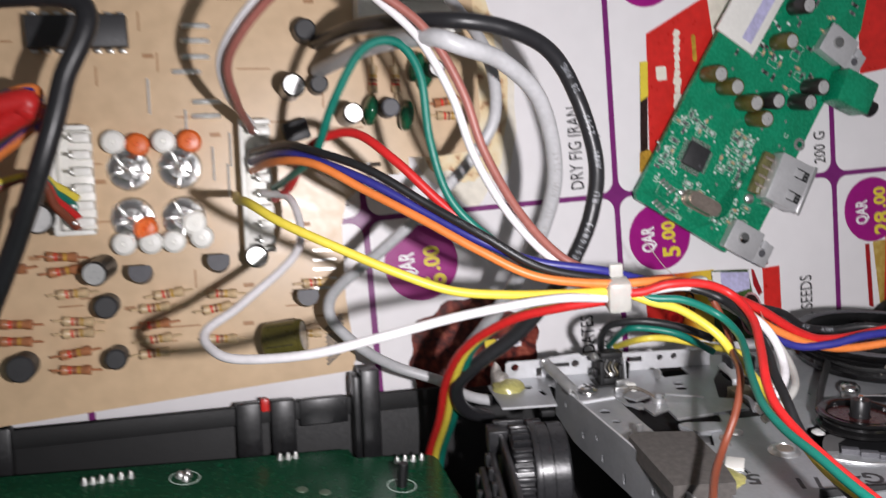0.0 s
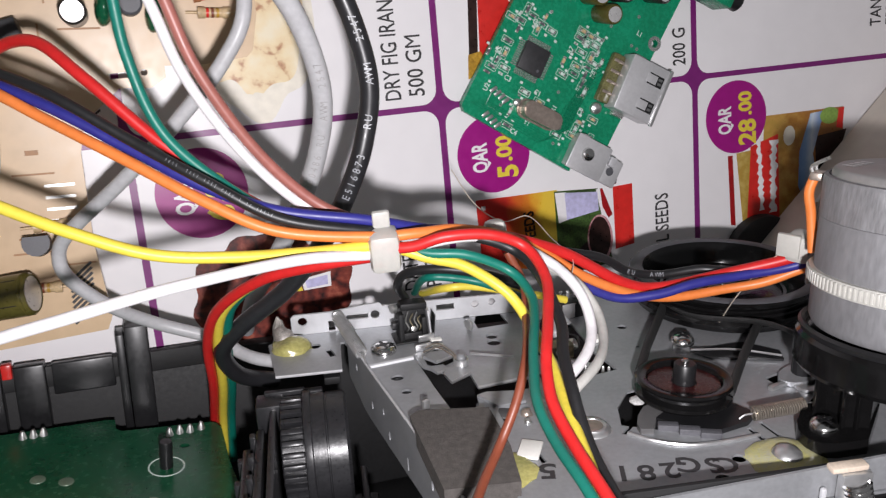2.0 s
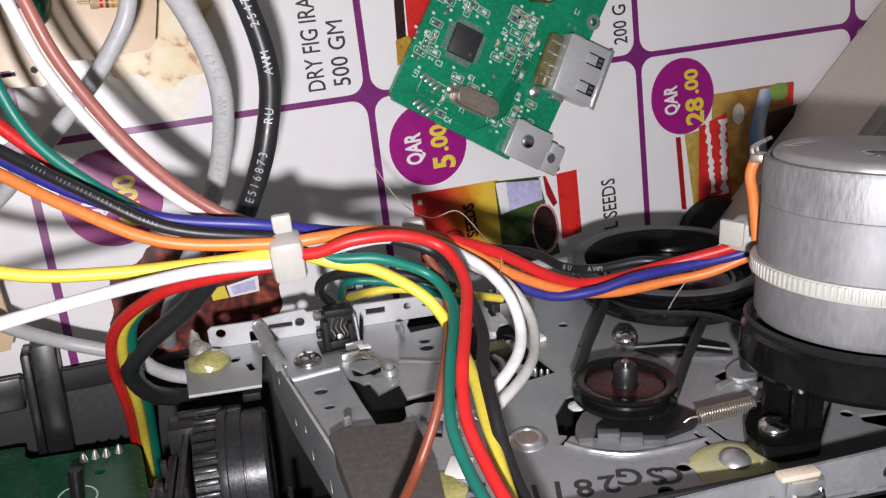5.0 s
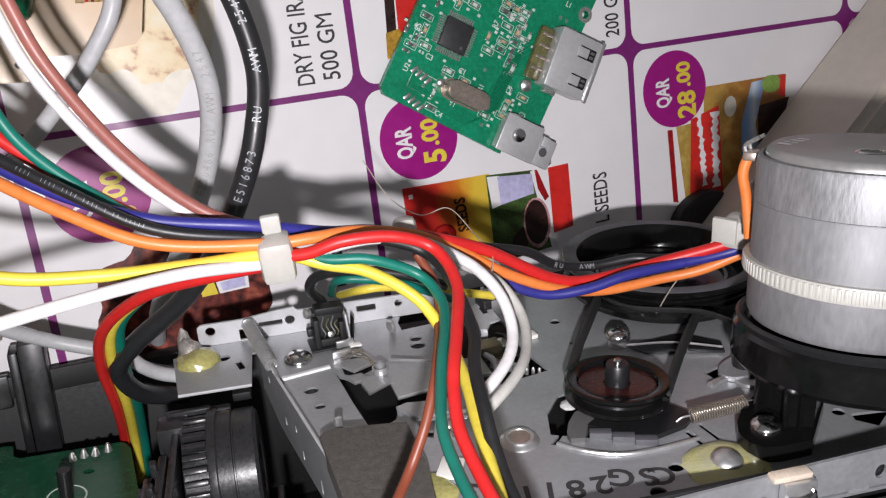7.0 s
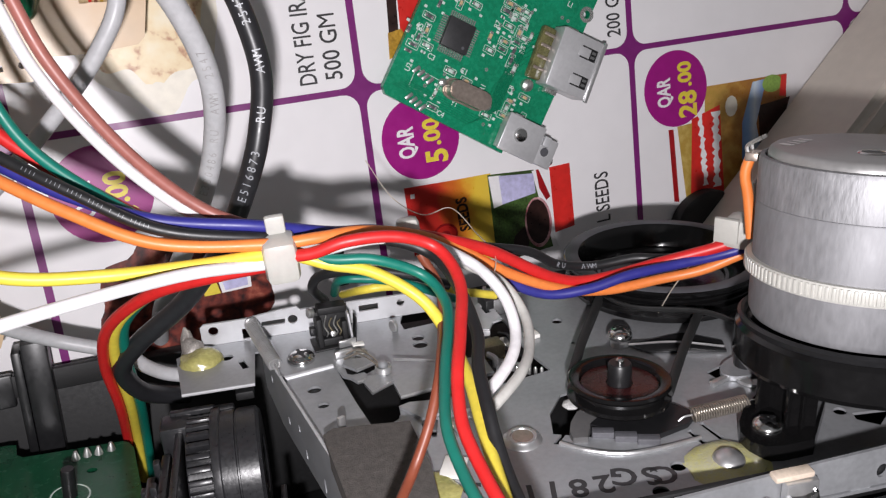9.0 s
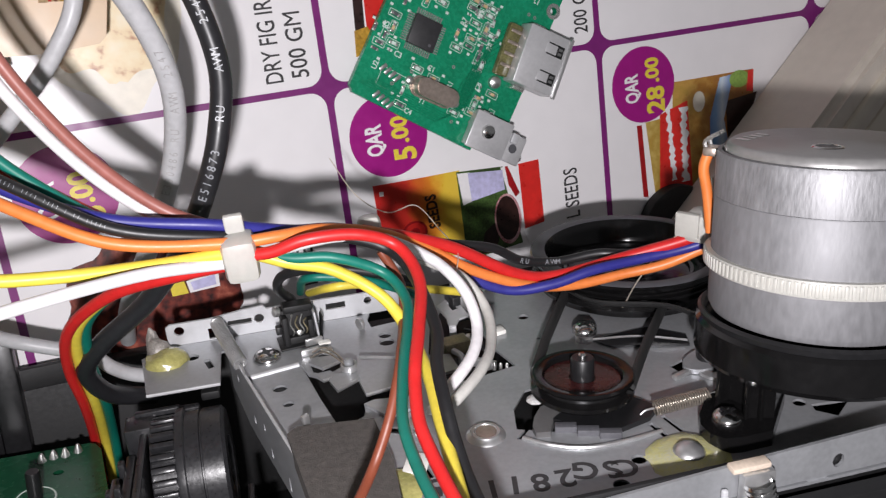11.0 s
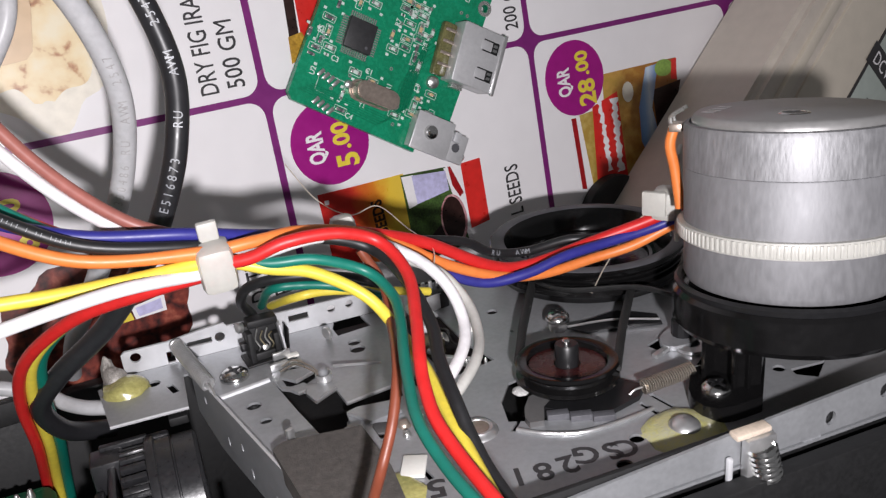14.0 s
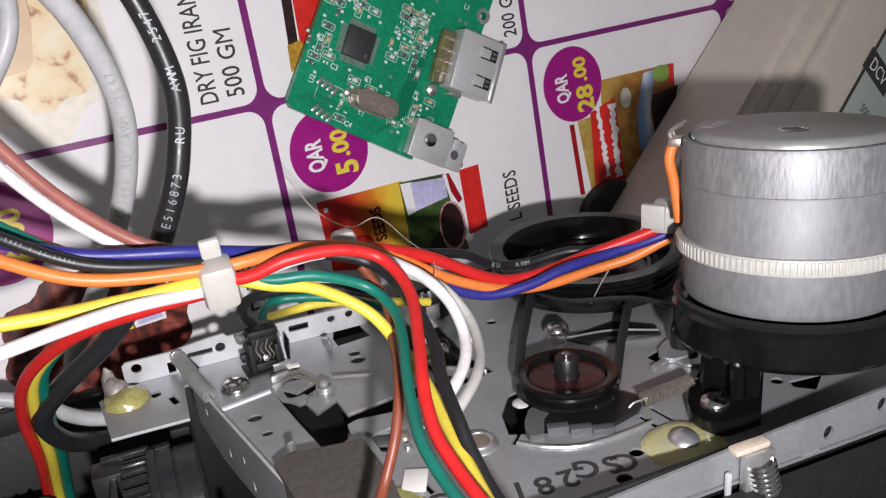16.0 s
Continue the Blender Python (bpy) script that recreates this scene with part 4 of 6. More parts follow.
part("skirt", bx((24, -66, -30), (140, -63.6, -0.6), 0.3), BLACK_MATT, mech, "black plastic skirt under the rail")
kx, kw = (70.4, 3.8)
clip_body = part("clip", bx((kx - 1.6, -64.4, kw - 9), (kx + 2.6, -63.0, kw + 0.6), 0.3), STEEL_BRIGHT, mech, "bright steel clip with a threaded screw")
part("clip_top", bx((kx - 2.8, -63.9, kw + 0.7), (kx + 2.2, -62.2, kw + 1.5), 0.25), CREAM, clip_body, "cream plastic bar")
for k in range(6):
    part("clip_thread", lt([(1.55, -0.4), (1.85, -0.15), (1.85, 0.15), (1.55, 0.4)], 20, to_axis((kx + 0.2 + 0.2 * k, -64.6, kw - 0.6 - 0.8 * k), (0.25, -0.1, -0.95))), CHROME, clip_body)
part("clip_tab", bx((kx - 3.9, -63.8, kw - 5.5), (kx - 3.1, -63.1, kw - 1.4), 0.3), STEEL_PALE, clip_body)

# small belt pulley with shaft
PUL = to_axis((59.6, -37.2, 0), (0.035, 0.06, 1))
pulley = part("belt_pulley", lt([(0, 3.5), (5.5, 3.5), (5.7, 4.4), (6.0, 4.6), (7.1, 4.6), (7.4, 4.3), (7.2, 3.9), (6.4, 3.4), (6.4, 2.9), (7.3, 2.5), (7.4, 2.0), (7.0, 1.6), (2, 1.4), (2, 0)], 48, PUL), BLACK_GLOSS, mech)
part("pulley_face", lt([(1.9, 3.75), (5.4, 3.75), (5.5, 3.6)], 40, PUL), MAROON, pulley, "dark maroon pulley face")
part("pulley_hub", lt([(1.7, 3.4), (1.7, 6.6), (1.5, 6.9), (0.6, 6.9)], 24, PUL), BLACK, pulley)
part("pulley_shaft", lt([(0.6, 0), (0.6, 7.3), (0.35, 7.6), (0, 7.6)], 16, PUL), CHROME, pulley)
screw_head((66.5, -21.2), 1.6, 2.0, 1.4)
part("screw_collar", lt([(2.0, 1.6), (1.5, 1.0), (1.5, 0)], 20, mmat(*(66.5, -21.2), 0)), STEEL_BRIGHT, mech)
part("wire_spring", sweep(bmesh.new(), smooth_path([(*(66.8, -23.9), 1.5), (*(74.1, -24.9), 1.2), (*(80.9, -28.3), 1.0)], 5), 0.2, 6), STEEL_BRIGHT, mech)
part("lever", sheet(poly((67.4, -22.2), (77.2, -21.5), (81.9, -25.9), (81.1, -28.7), (69.8, -25.3)), (), 0.1, 0.5), BLACK, mech)
gear_at = (81.2, -33.9)
part("pinion", lt(disc_profile(1.7, 0, 3.6, 0.2), 12, mmat(*gear_at, 0)), BLACK, mech, smooth=False)
part("idler_lever", sheet(ring_pts(*gear_at, 4.6, 24, 2.6, 20), (), 0.1, 0.9), STEEL, mech)
part("idler_ring", lt([(1.2, 0.1), (2.6, 0.1), (2.6, 0.6), (1.2, 0.7)], 24, mmat(*(80.9, -36.7), 0)), STEEL_BRIGHT, mech)
part("bent_tab", bx((-1.8, -0.5, 0.0), (1.8, 0.5, 0.8), 0.2, mmat(*(75.9, -36.2), 0, 0, 0, 20)), STEEL_BRIGHT, mech)

# flywheel
FLY = to_axis((82.2, -3.3, 0), (0.015, 0.03, 1))
fly = part("flywheel", lt([(0, 1.0), (4, 1.2), (5, 1.9), (13.6, 2.2), (14.9, 5.9), (15.2, 6.3), (17.4, 6.3), (17.7, 6.0), (17.4, 5.2), (16.5, 4.5), (16.5, 4.1), (17.1, 3.9), (17.1, 3.6), (16.5, 3.4), (16.5, 3.0), (17.2, 2.7), (17.4, 1.8), (16.6, 1.0), (16.4, 0.3), (3, 0.2), (3, -0.4)], 96, FLY), BLACK_GLOSS, mech, "glossy black flywheel with belt grooves")
part("flywheel_ring", lt([(15.1, 6.32), (15.3, 6.42), (17.3, 6.42), (17.5, 6.3)], 96, FLY), CHIP_GREY, fly, "dull grey raised rim")
part("flywheel_step", lt([(10.8, 2.0), (11.0, 2.8), (11.6, 2.85), (11.9, 2.1)], 72, FLY), BLACK_GLOSS, fly)
part("flywheel_hub", lt([(2.8, 1.4), (2.8, 2.8), (2.4, 3.1), (0.9, 3.1), (0.9, 2.4), (0, 2.4)], 32, FLY), BLACK, fly)
part("flywheel_pin", lt([(0.7, 2.3), (0.7, 3.4), (0.4, 3.7), (0, 3.7)], 16, FLY), CHROME, fly)


def belt(name, pts, r, flat=0.45):
    return part(name, sweep(bmesh.new(), pts, r, 8, True, flat), RUBBER, mech, "black rubber drive belt")


belt("drive_belt", [(*(53.8, -33.4), 3.4), (*(59.2, -23.7), 3.4), (*(68, -9.6), 3.4)], 0.9)
belt("drive_belt", [(*(65.5, -40.8), 3.4), (*(72.2, -31.4), 3.4), (*(82.2, -18.5), 3.4)], 0.9)
belt("drive_belt", smooth_path([(*(67.3, -8.4), 3.6), (*(70.7, -16.4), 3.8), (*(79.3, -23.5), 5.0), (*(82.3, -31.5), 6.0)], 6), 0.9)

# motor in its black carrier
MOT = to_axis((88.0, -48.65, 0), (0.073, 0.123, 1))
motor = part("motor", lt([(0, 13.9), (12.6, 13.9), (13.5, 14.3), (13.95, 15.2), (13.95, 29.6), (13.85, 29.8), (13.6, 29.8)], 96, MOT), ALU, mech, "brushed aluminium motor can")
part("motor_sleeve", lt([(13.6, 29.7), (13.98, 29.9), (14.0, 35.0), (13.8, 35.6), (13.3, 35.7), (13.1, 35.0)], 96, MOT), ALU_FROST, motor, "scuffed brighter band under the motor cap")
part("motor_cap", lt([(13.0, 34.6), (12.95, 35.9), (12.7, 36.5), (12.2, 36.85), (0, 36.95)], 96, MOT), ALU_TOP, motor, "satin aluminium motor cap with a small hole")
hole = MOT @ mmat(-3.5, -3.9, 0)
part("cap_hole", lt([(0, 36.97), (1.5, 36.97), (1.55, 36.9)], 28, hole), BLACK, motor)
part("hole_lip", lt([(1.45, 36.95), (1.5, 37.08), (1.75, 37.08), (1.95, 36.93)], 28, hole), CHROME, motor)
for k, ch in enumerate((0.9, 0.5, 0.9, 0.7)):
    part("stamped_mark", bx((-ch / 2, -0.9, 36.9), (ch / 2, 0.9, 36.98), 0, MOT @ mmat(-9.4 + 1.5 * k, 5.2 + 0.9 * k, 0, 0, 0, 25)), STEEL_BRIGHT, motor, smooth=False)
tie = part("cable_tie", lt([(13.9, 20.3), (14.6, 20.35), (14.7, 20.6), (14.7, 22.2), (14.6, 22.45), (13.9, 22.5)], 96, MOT), NYLON, motor, "ribbed off-white nylon cable tie")
for k in range(116):
    a = 2 * math.pi * k / 116
    if math.pi * 0.72 < a < math.pi * 1.75:
        part("rib", bx((-0.2, -0.24, -0.85), (0.2, 0.24, 0.85), 0.12, MOT @ mmat(14.68 * math.cos(a), 14.68 * math.sin(a), 21.4, 0, 0, math.degrees(a))), NYLON, tie)
head = part("tie_head", bx((-2.2, -2.0, -2.4), (2.6, 2.2, 2.4), 1.1, mmat(82.2, -28.2, 20.2, 0, 0, 40)), NYLON, motor, "off-white cable tie head")
part("tie_tail", bx((-0.5, -1.8, -1.9), (0.5, 1.8, 1.9), 0.2, mmat(79.7, -28.6, 20.8, 0, 0, 40)), NYLON, head)
carrier = part("motor_carrier", lt([(0, 13.2), (14.8, 13.2), (15.4, 12.6), (15.5, 8.6), (14.9, 7.8), (12, 7.6), (0, 7.6)], 72, MOT), BLACK_GLOSS, mech, "glossy black motor carrier")
part("carrier_rim", lt([(14.9, 13.2), (15.2, 14.0), (14.8, 14.4), (14.3, 14.2), (14.1, 13.2)], 72, MOT), BLACK, carrier)
foot = poly((71.7, -48.7), (70.7, -50.8), (70.8, -53.1), (72.1, -54.6), (74.4, -55.1), (78.7, -55), (85.6, -47.2), (78.1, -42.9), (73.7, -46.3))
part("carrier_foot", sheet(foot, (), 0.0, 2.4), BLACK_GLOSS, carrier)
leg = poly((75.1, -47.3), (77.2, -46.9), (78.1, -48.4), (76.7, -51.5), (80.3, -52.6), (85, -47.6), (79.6, -42.7))
part("carrier_leg", sheet(leg, (), 2.3, 9.4), BLACK_GLOSS, carrier)
for p in ((75.1, -47.3), (76.7, -51.5), (78.4, -52.2)):
    part("leg_rib", bx((p[0] - 0.25, p[1] - 0.5, 2.3), (p[0] + 0.25, p[1] + 0.3, 9.2), 0.12), BLACK_GLOSS, carrier)
screw_head((74.6, -50.8), 2.3, 2.0, 1.2)
part("tie_guard", bx((-2.6, -0.35, -6.8), (2.6, 0.35, 7.2), 0.33, mmat(84.2, -28.2, 21.2, 0, 0, 50)), NYLON, motor, "translucent plastic strip under the tie")
part("terminal_board", bx((-1.5, -0.9, 30.8), (1.6, 0.9, 32.0), 0.2, MOT @ mmat(-10.4, 10.9, 3.2, 0, 0, 45)), CRYSTAL, motor)
for k in (-0.9, 0.9):
    part("terminal", sweep(bmesh.new(), smooth_path([MOT @ Vector(p) for p in ((-10.4 + k, 11.5 + k, 34.4), (-10.6 + k, 11.8 + k, 36.0), (-9.4 + k, 10.4 + k, 37.2))], 4), 0.3, 6), SOLDER, motor)
part("motor_lead", wire_mesh([tuple(MOT @ Vector(p)) for p in ((-10.9, 11.0, 34.4), (-11.3, 11.3, 32), (-10.6, 11.2, 28.6), (-9.8, 11.0, 23))], 0.75), W_ORANGE, motor, "short orange motor lead")

# tape counter with toothed wheel and drum
counter = empty("tape_counter", MECH, "black plastic tape counter with a toothed wheel", "tape counter")
CX = (0, -21.0, -10.8)
AX = Matrix.Translation(CX) @ mmat(0, 0, 0, 0, 90, 0)
part("drum", lt([(0, 1.6), (8.9, 1.6), (9.3, 2.0), (9.4, 5.0), (9.1, 5.1), (9.1, 5.3), (9.4, 5.4), (9.4, 8.2), (8.8, 8.7), (5, 8.7), (4, 7.8), (0, 7.8)], 56, AX), DRUM, counter, "black counter drum")
part("drum_notch", bx((5.4, -14.5, -2.6), (8.2, -11.5, -1.2), 0.2), BLACK_MATT, counter)
gear = part("gear_rim", lt([(0, -2.2), (7.7, -2.2), (7.9, -2.0), (7.9, 1.5), (0, 1.5)], 56, AX), DRUM, counter)
for k in range(30):
    part("tooth", bx((7.6, -0.45, -2.0), (9.3, 0.45, 1.5), 0.2, AX @ mmat(0, 0, 0, 0, 0, k * 12)), DRUM, gear)
part("side_frame", bx((-4.0, -44, -26), (-2.8, -15.5, -3.6), 0.4), DRUM, counter)
part("side_frame", bx((-6.4, -46, -26), (-5.0, -19.5, -6.5), 0.4), DRUM, counter)
part("side_frame", bx((-8.6, -48, -26), (-7.2, -22.5, -8.0), 0.4), DRUM, counter)
part("frame_bridge", bx((-6.2, -19, -8.0), (-1.6, -14.6, -2.8), 0.4), DRUM, counter)
part("side_frame", bx((10.0, -50, -26), (11.2, -18, -17.0), 0.4), BLACK, counter)
part("frame_bracket", bx((-4.8, -15.6, -6.5), (2.0, -14.5, -2.2), 0.3), DRUM, counter)
part("frame_bracket", bx((1.8, -16.2, -4.4), (5.0, -14.7, -2.4), 0.3), DRUM, counter)
for k in range(4):
    part("frame_rib", bx((-9.4 - 0.3 * (k % 2), -25.4 - 5.2 * k, -14.5), (-8.5, -24.0 - 5.2 * k, -8.6 - 0.6 * k), 0.25), DRUM, counter)
    part("frame_rib", bx((-7.3, -23.2 - 5.6 * k, -9.0), (-6.3, -21.8 - 5.6 * k, -5.6), 0.25), DRUM, counter)
part("drum_flange", lt([(8.8, 1.5), (9.9, 1.6), (10.0, 1.9), (10.0, 2.7), (9.8, 2.9), (9.0, 2.9)], 56, AX), DRUM, counter)
part("counter_base", bx((-9, -62, -31), (13, -15, -25.0), 0.5), BLACK_MATT, counter)
part("counter_step", bx((-1.5, -62, -25.0), (12, -33, -15.0), 0.5), BLACK_MATT, counter)

# ---- black radio case standing on the flyer ----
case = empty("radio_case", at(0, 0, 0), "black plastic front case of a radio standing on the flyer", "radio case")
part("bottom_wall", bx((-230, -84, 0.3), (190, -46.5, 4.5), 0.6), BLACK_MATT, case)
part("bottom_ledge", bx((-230, -48.8, 4.0), (-50, -44.6, 6.0), 0.25), BLACK_MATT, case)
part("front_wall", bx((-230, -92, 0.3), (190, -85, 150), 1.0), BLACK_MATT, case)
for x0, x1, top, far in ((-70.6, -66.2, 11.0, -37.5), (-91.2, -85.6, 7.4, -43.6), (-99.0, -93.4, 7.4, -43.6), (-160, -146, 8, -43.6)):
    part("post", bx((x0, -59.0, 4.3), (x1, far, top), 0.4), BLACK, case)
part("post_rib", bx((-72.3, -58.6, 4.3), (-70.7, -39.0, 10.4), 0.3), BLACK, case)
part("ledge_block", bx((-84.6, -50.5, 4.3), (-73.2, -44.2, 6.2), 0.4), BLACK, case)
part("red_button", bx((-93.3, -46.0, 4.4), (-91.4, -43.0, 6.6), 0.3), INK_RED, case, "small red plastic button")
part("rim_lug", lt([(0, 3.4), (9.6, 3.4), (10.7, 3.0), (11.0, 2.2), (11.0, 0.3)], 56, mmat(86.9, -43.8, 0)), BLACK_MATT, case, "rounded black lug on the case rim")
part("lug_screw", lt([(1.1, 3.38), (1.0, 3.8), (0, 4.0)], 16, mmat(88.5, -38.5, 0)), CHIP_GREY, case)
part("speaker_cloth", lt([(0, 3.0), (24, 3.0), (28, 2.6), (29, 0)], 56, to_axis((70, -84.5, 118), (0, 1, 0))), CLOTH, case, "speckled black speaker cloth")

# ---- dark green control board behind the case rim ----
CTRL = Matrix(((0.99773, 0.01002, 0.06658, -0.03737), (-0.06733, 0.14856, 0.98661, -0.03991), (0.0, -0.98885, 0.14889, 0.02601), (0, 0, 0, 1)))
ctrl = empty("control_board", CTRL, "dark green circuit board with solder points inside the case", "circuit board")
part("board", sheet([(-190, -90), (-12.6, -90), (-14.8, -19.3), (-16.0, -8.0), (-16.2, 4.4), (-17.0, 6.4), (-18.0, 7.0), (-34.4, 7.2), (-35.4, 8.2), (-35.6, 11.6), (-37.0, 11.9), (-61, 9.9), (-86.5, 8.2), (-190, 1.5)], [ring_pts(-64.5, 7.0, 0.8, 12), ring_pts(-23.4, -0.6, 0.9, 12, 0.7)], -21.6, -20.0), FR4_DARK, ctrl, smooth=False)
random.seed(8)
for x, y in ((-25.9, 3.8), (-24.0, 4.3), (-22.1, 4.3), (-20.0, 4.9), (-91.4, 1.6), (-89.8, 1.9), (-88.2, 2.4), (-86.4, 2.8), (-84.5, 3.4), (-82.6, 3.7), (-51.6, 8.4), (-49.8, 8.6), (-48.1, 8.9)):
    part("solder_pin", lt([(0.8, -20), (0.7, -19.6), (0.5, -19.0), (0.3, -18.5), (0, -18.4)], 12, mmat(x, y, 0)), SOLDER, ctrl)
for x, y in ((-48.1, -6.0), (-43.5, -7.7), (-45.5, -15.9), (-39.9, -15.2), (-35.2, -18.8), (-29.8, -16.9), (-22.3, -19.0), (-25.1, -19.9)):
    part("solder_point", lt([(1.3, -20), (1.2, -19.86), (0.6, -19.8), (0, -19.8)], 14, mmat(x, y, 0)), SOLDER_DULL, ctrl)
for k in range(40):
    x, y = random.uniform(-110, -20), random.uniform(-48, -12)
    part("solder_point", lt([(1.0, -20), (0.9, -19.86), (0.5, -19.8), (0, -19.8)], 12, mmat(x, y, 0)), SOLDER_DULL, ctrl)
for x, y in ((-27.0, -6.8), (-71.8, 2.2)):
    part("silk_ring", lt([(2.9, -19.98), (3.05, -19.9), (3.2, -19.98)], 36, mmat(x, y, 0)), SILK_WHITE, ctrl)
part("stand_off", lt([(0, -14.8), (1.0, -14.8), (1.15, -15.2), (1.15, -20)], 16, mmat(-27.0, -6.8, 0)), BLACK, ctrl)
for dx, dy in ((-0.9, 0.3), (0.6, 0.8), (0.2, -1.0)):
    part("solder_pin", lt([(1.0, -20), (0.8, -19.2), (0.4, -18.6), (0, -18.4)], 12, mmat(-71.8 + dx, 2.2 + dy, 0)), SOLDER, ctrl)
for k in range(7):
    part("solder_pin", lt([(0.8, -20), (0.7, -19.5), (0.3, -19.2), (0, -19.2)], 12, mmat(-73.9 + 1.23 * k, -9.8 + 0.12 * k + 0.3 * (k % 2), 0)), SOLDER, ctrl)

# ---- green player board with USB socket, lying on the flyer ----
usb = empty("usb_player_board", at(4.0, 0.6, 0, 0, 0, -30.9), "small green circuit board with USB socket lying on the flyer", "circuit board")
TOPZ = 4.0
part("board", sheet([(-0.4, -0.4), (0.8, -1.6), (30.5, -1.6), (30.5, 3), (36.6, 4.0), (36.6, 70), (34, 78), (-0.4, 78)], [ring_pts(*(35.6, 34), 0.8, 12)], TOPZ - 1.6, TOPZ), FR4, usb)
part("pad_ring", lt([(0.85, TOPZ), (0.9, TOPZ + 0.08), (1.7, TOPZ + 0.08), (1.75, TOPZ)], 24, mmat(*(35.6, 34), 0)), PAD, usb)
part("solder_feet", bx((4, 6, 0.2), (30, 66, TOPZ - 1.6), 0.3), PHENOLIC_EDGE, usb)


def flat_chip(x, y, s, h, turn, legs, mat=CHIP, name="flat_chip"):
    c = part(name, bx((-s / 2, -s / 2, TOPZ + 0.15), (s / 2, s / 2, TOPZ + h), 0.15, mmat(x, y, 0, 0, 0, turn)), mat, usb)
    for side in range(4):
        for k in range(legs):
            o = (k - (legs - 1) / 2) * s / (legs + 0.3)
            part("leg", bx((s / 2, o - 0.13, TOPZ + 0.02), (s / 2 + 1.35, o + 0.15, TOPZ + 0.4), 0, mmat(x, y, 0, 0, 0, turn + 90 * side)), PAD, c, smooth=False)
    return c


flat_chip(*(9.6, 15.8), 6.2, 1.5, 3.0, 12)
part("marking_dot", lt([(0, TOPZ + 1.56), (0.35, TOPZ + 1.54)], 10, mmat(*(Vector((9.6, 15.8)) + Vector((1.9, -1.9))), 0)), CHIP_GREY, usb)
cx = Vector((16.8, 5.9))
bm = sheet(rect_pts(0, 0, 10.2, 3.9, 0, 1.9), (), TOPZ + 0.5, TOPZ + 3.6)
bmesh.ops.bevel(bm, geom=[e for e in bm.edges if len(e.link_faces) == 2 and e.calc_face_angle(0) > 1.0], offset=0.3, segments=2, affect="EDGES")
bmesh.ops.transform(bm, matrix=mmat(cx.x, cx.y, 0, 0, 0, 3), verts=bm.verts)
part("crystal", bm, CRYSTAL, usb, "brushed metal crystal can")
part("crystal_base", sheet(rect_pts(cx.x, cx.y, 11.0, 4.5, 3, 2.1), (), TOPZ, TOPZ + 0.5), CRYSTAL, usb)
for s in (-1, 1):
    part("crystal_solder", lt([(1.0, TOPZ), (0.8, TOPZ + 0.6), (0.3, TOPZ + 0.9), (0, TOPZ + 0.9)], 14, mmat(cx.x + s * 5.8, cx.y, 0)), SOLDER, usb)

# USB socket
ux, uy = (33.8, 22)
shell = part("usb_socket", bx((-3.7, -6.5, TOPZ + 0.1), (6.9, 6.5, TOPZ + 5.0), 0.35, mmat(ux, uy, 0, 0, 0, 5)), SHELL, usb, "bright steel USB socket shell")
part("socket_mouth", bx((6.92, -6.2, TOPZ + 0.8), (7.0, 6.2, TOPZ + 4.4), 0, mmat(ux, uy, 0, 0, 0, 5)), BLACK, shell, smooth=False)
part("mouth_flare", bx((6.6, -6.8, TOPZ + 4.6), (7.5, 6.8, TOPZ + 5.3), 0.2, mmat(ux, uy, 0, 0, 0, 5)), STEEL_BRIGHT, shell)
for s in (-1, 1):
    m = mmat(ux, uy, 0, 0, 0, 5)
    part("spring_slot", bx((1.8, s * 3.1 - 1.3, TOPZ + 4.95), (5.9, s * 3.1 + 1.3, TOPZ + 5.03), 0, m), BLACK, shell, smooth=False)
    part("spring_tongue", bx((1.4, s * 3.1 - 1.0, TOPZ + 4.85), (4.2, s * 3.1 + 1.0, TOPZ + 5.06), 0.02, m), SHELL, shell)
    for o in (-0.5, 0.5):
        part("contact", bx((4.5, s * 3.1 + o - 0.33, TOPZ + 4.9), (5.6, s * 3.1 + o + 0.33, TOPZ + 5.1), 0.08, m), CHROME, shell)
    part("socket_ear", bx((-1.5, s * 7.0 - 0.5, TOPZ), (1.5, s * 7.0 + 0.5, TOPZ + 1.8), 0.2, m), PAD, shell)
part("socket_back", bx((-6.9, -6.0, TOPZ), (-3.6, 5.6, TOPZ + 2.0), 0.5, mmat(ux, uy, 0, 0, 0, 5)), RESIN, shell, "clear yellowish resin at the socket's back")
for k in range(4):
    part("socket_pin", bx((-6.4, -3.9 + 2.5 * k, TOPZ + 1.7), (-3.7, -3.2 + 2.5 * k, TOPZ + 2.3), 0.15, mmat(ux, uy, 0, 0, 0, 5)), CRYSTAL, shell)
part("socket_solder", lt([(1.5, TOPZ), (1.3, TOPZ + 0.8), (0.5, TOPZ + 1.3), (0, TOPZ + 1.3)], 18, mmat(ux - 4.6, uy - 8.0, 0)), SOLDER, shell)

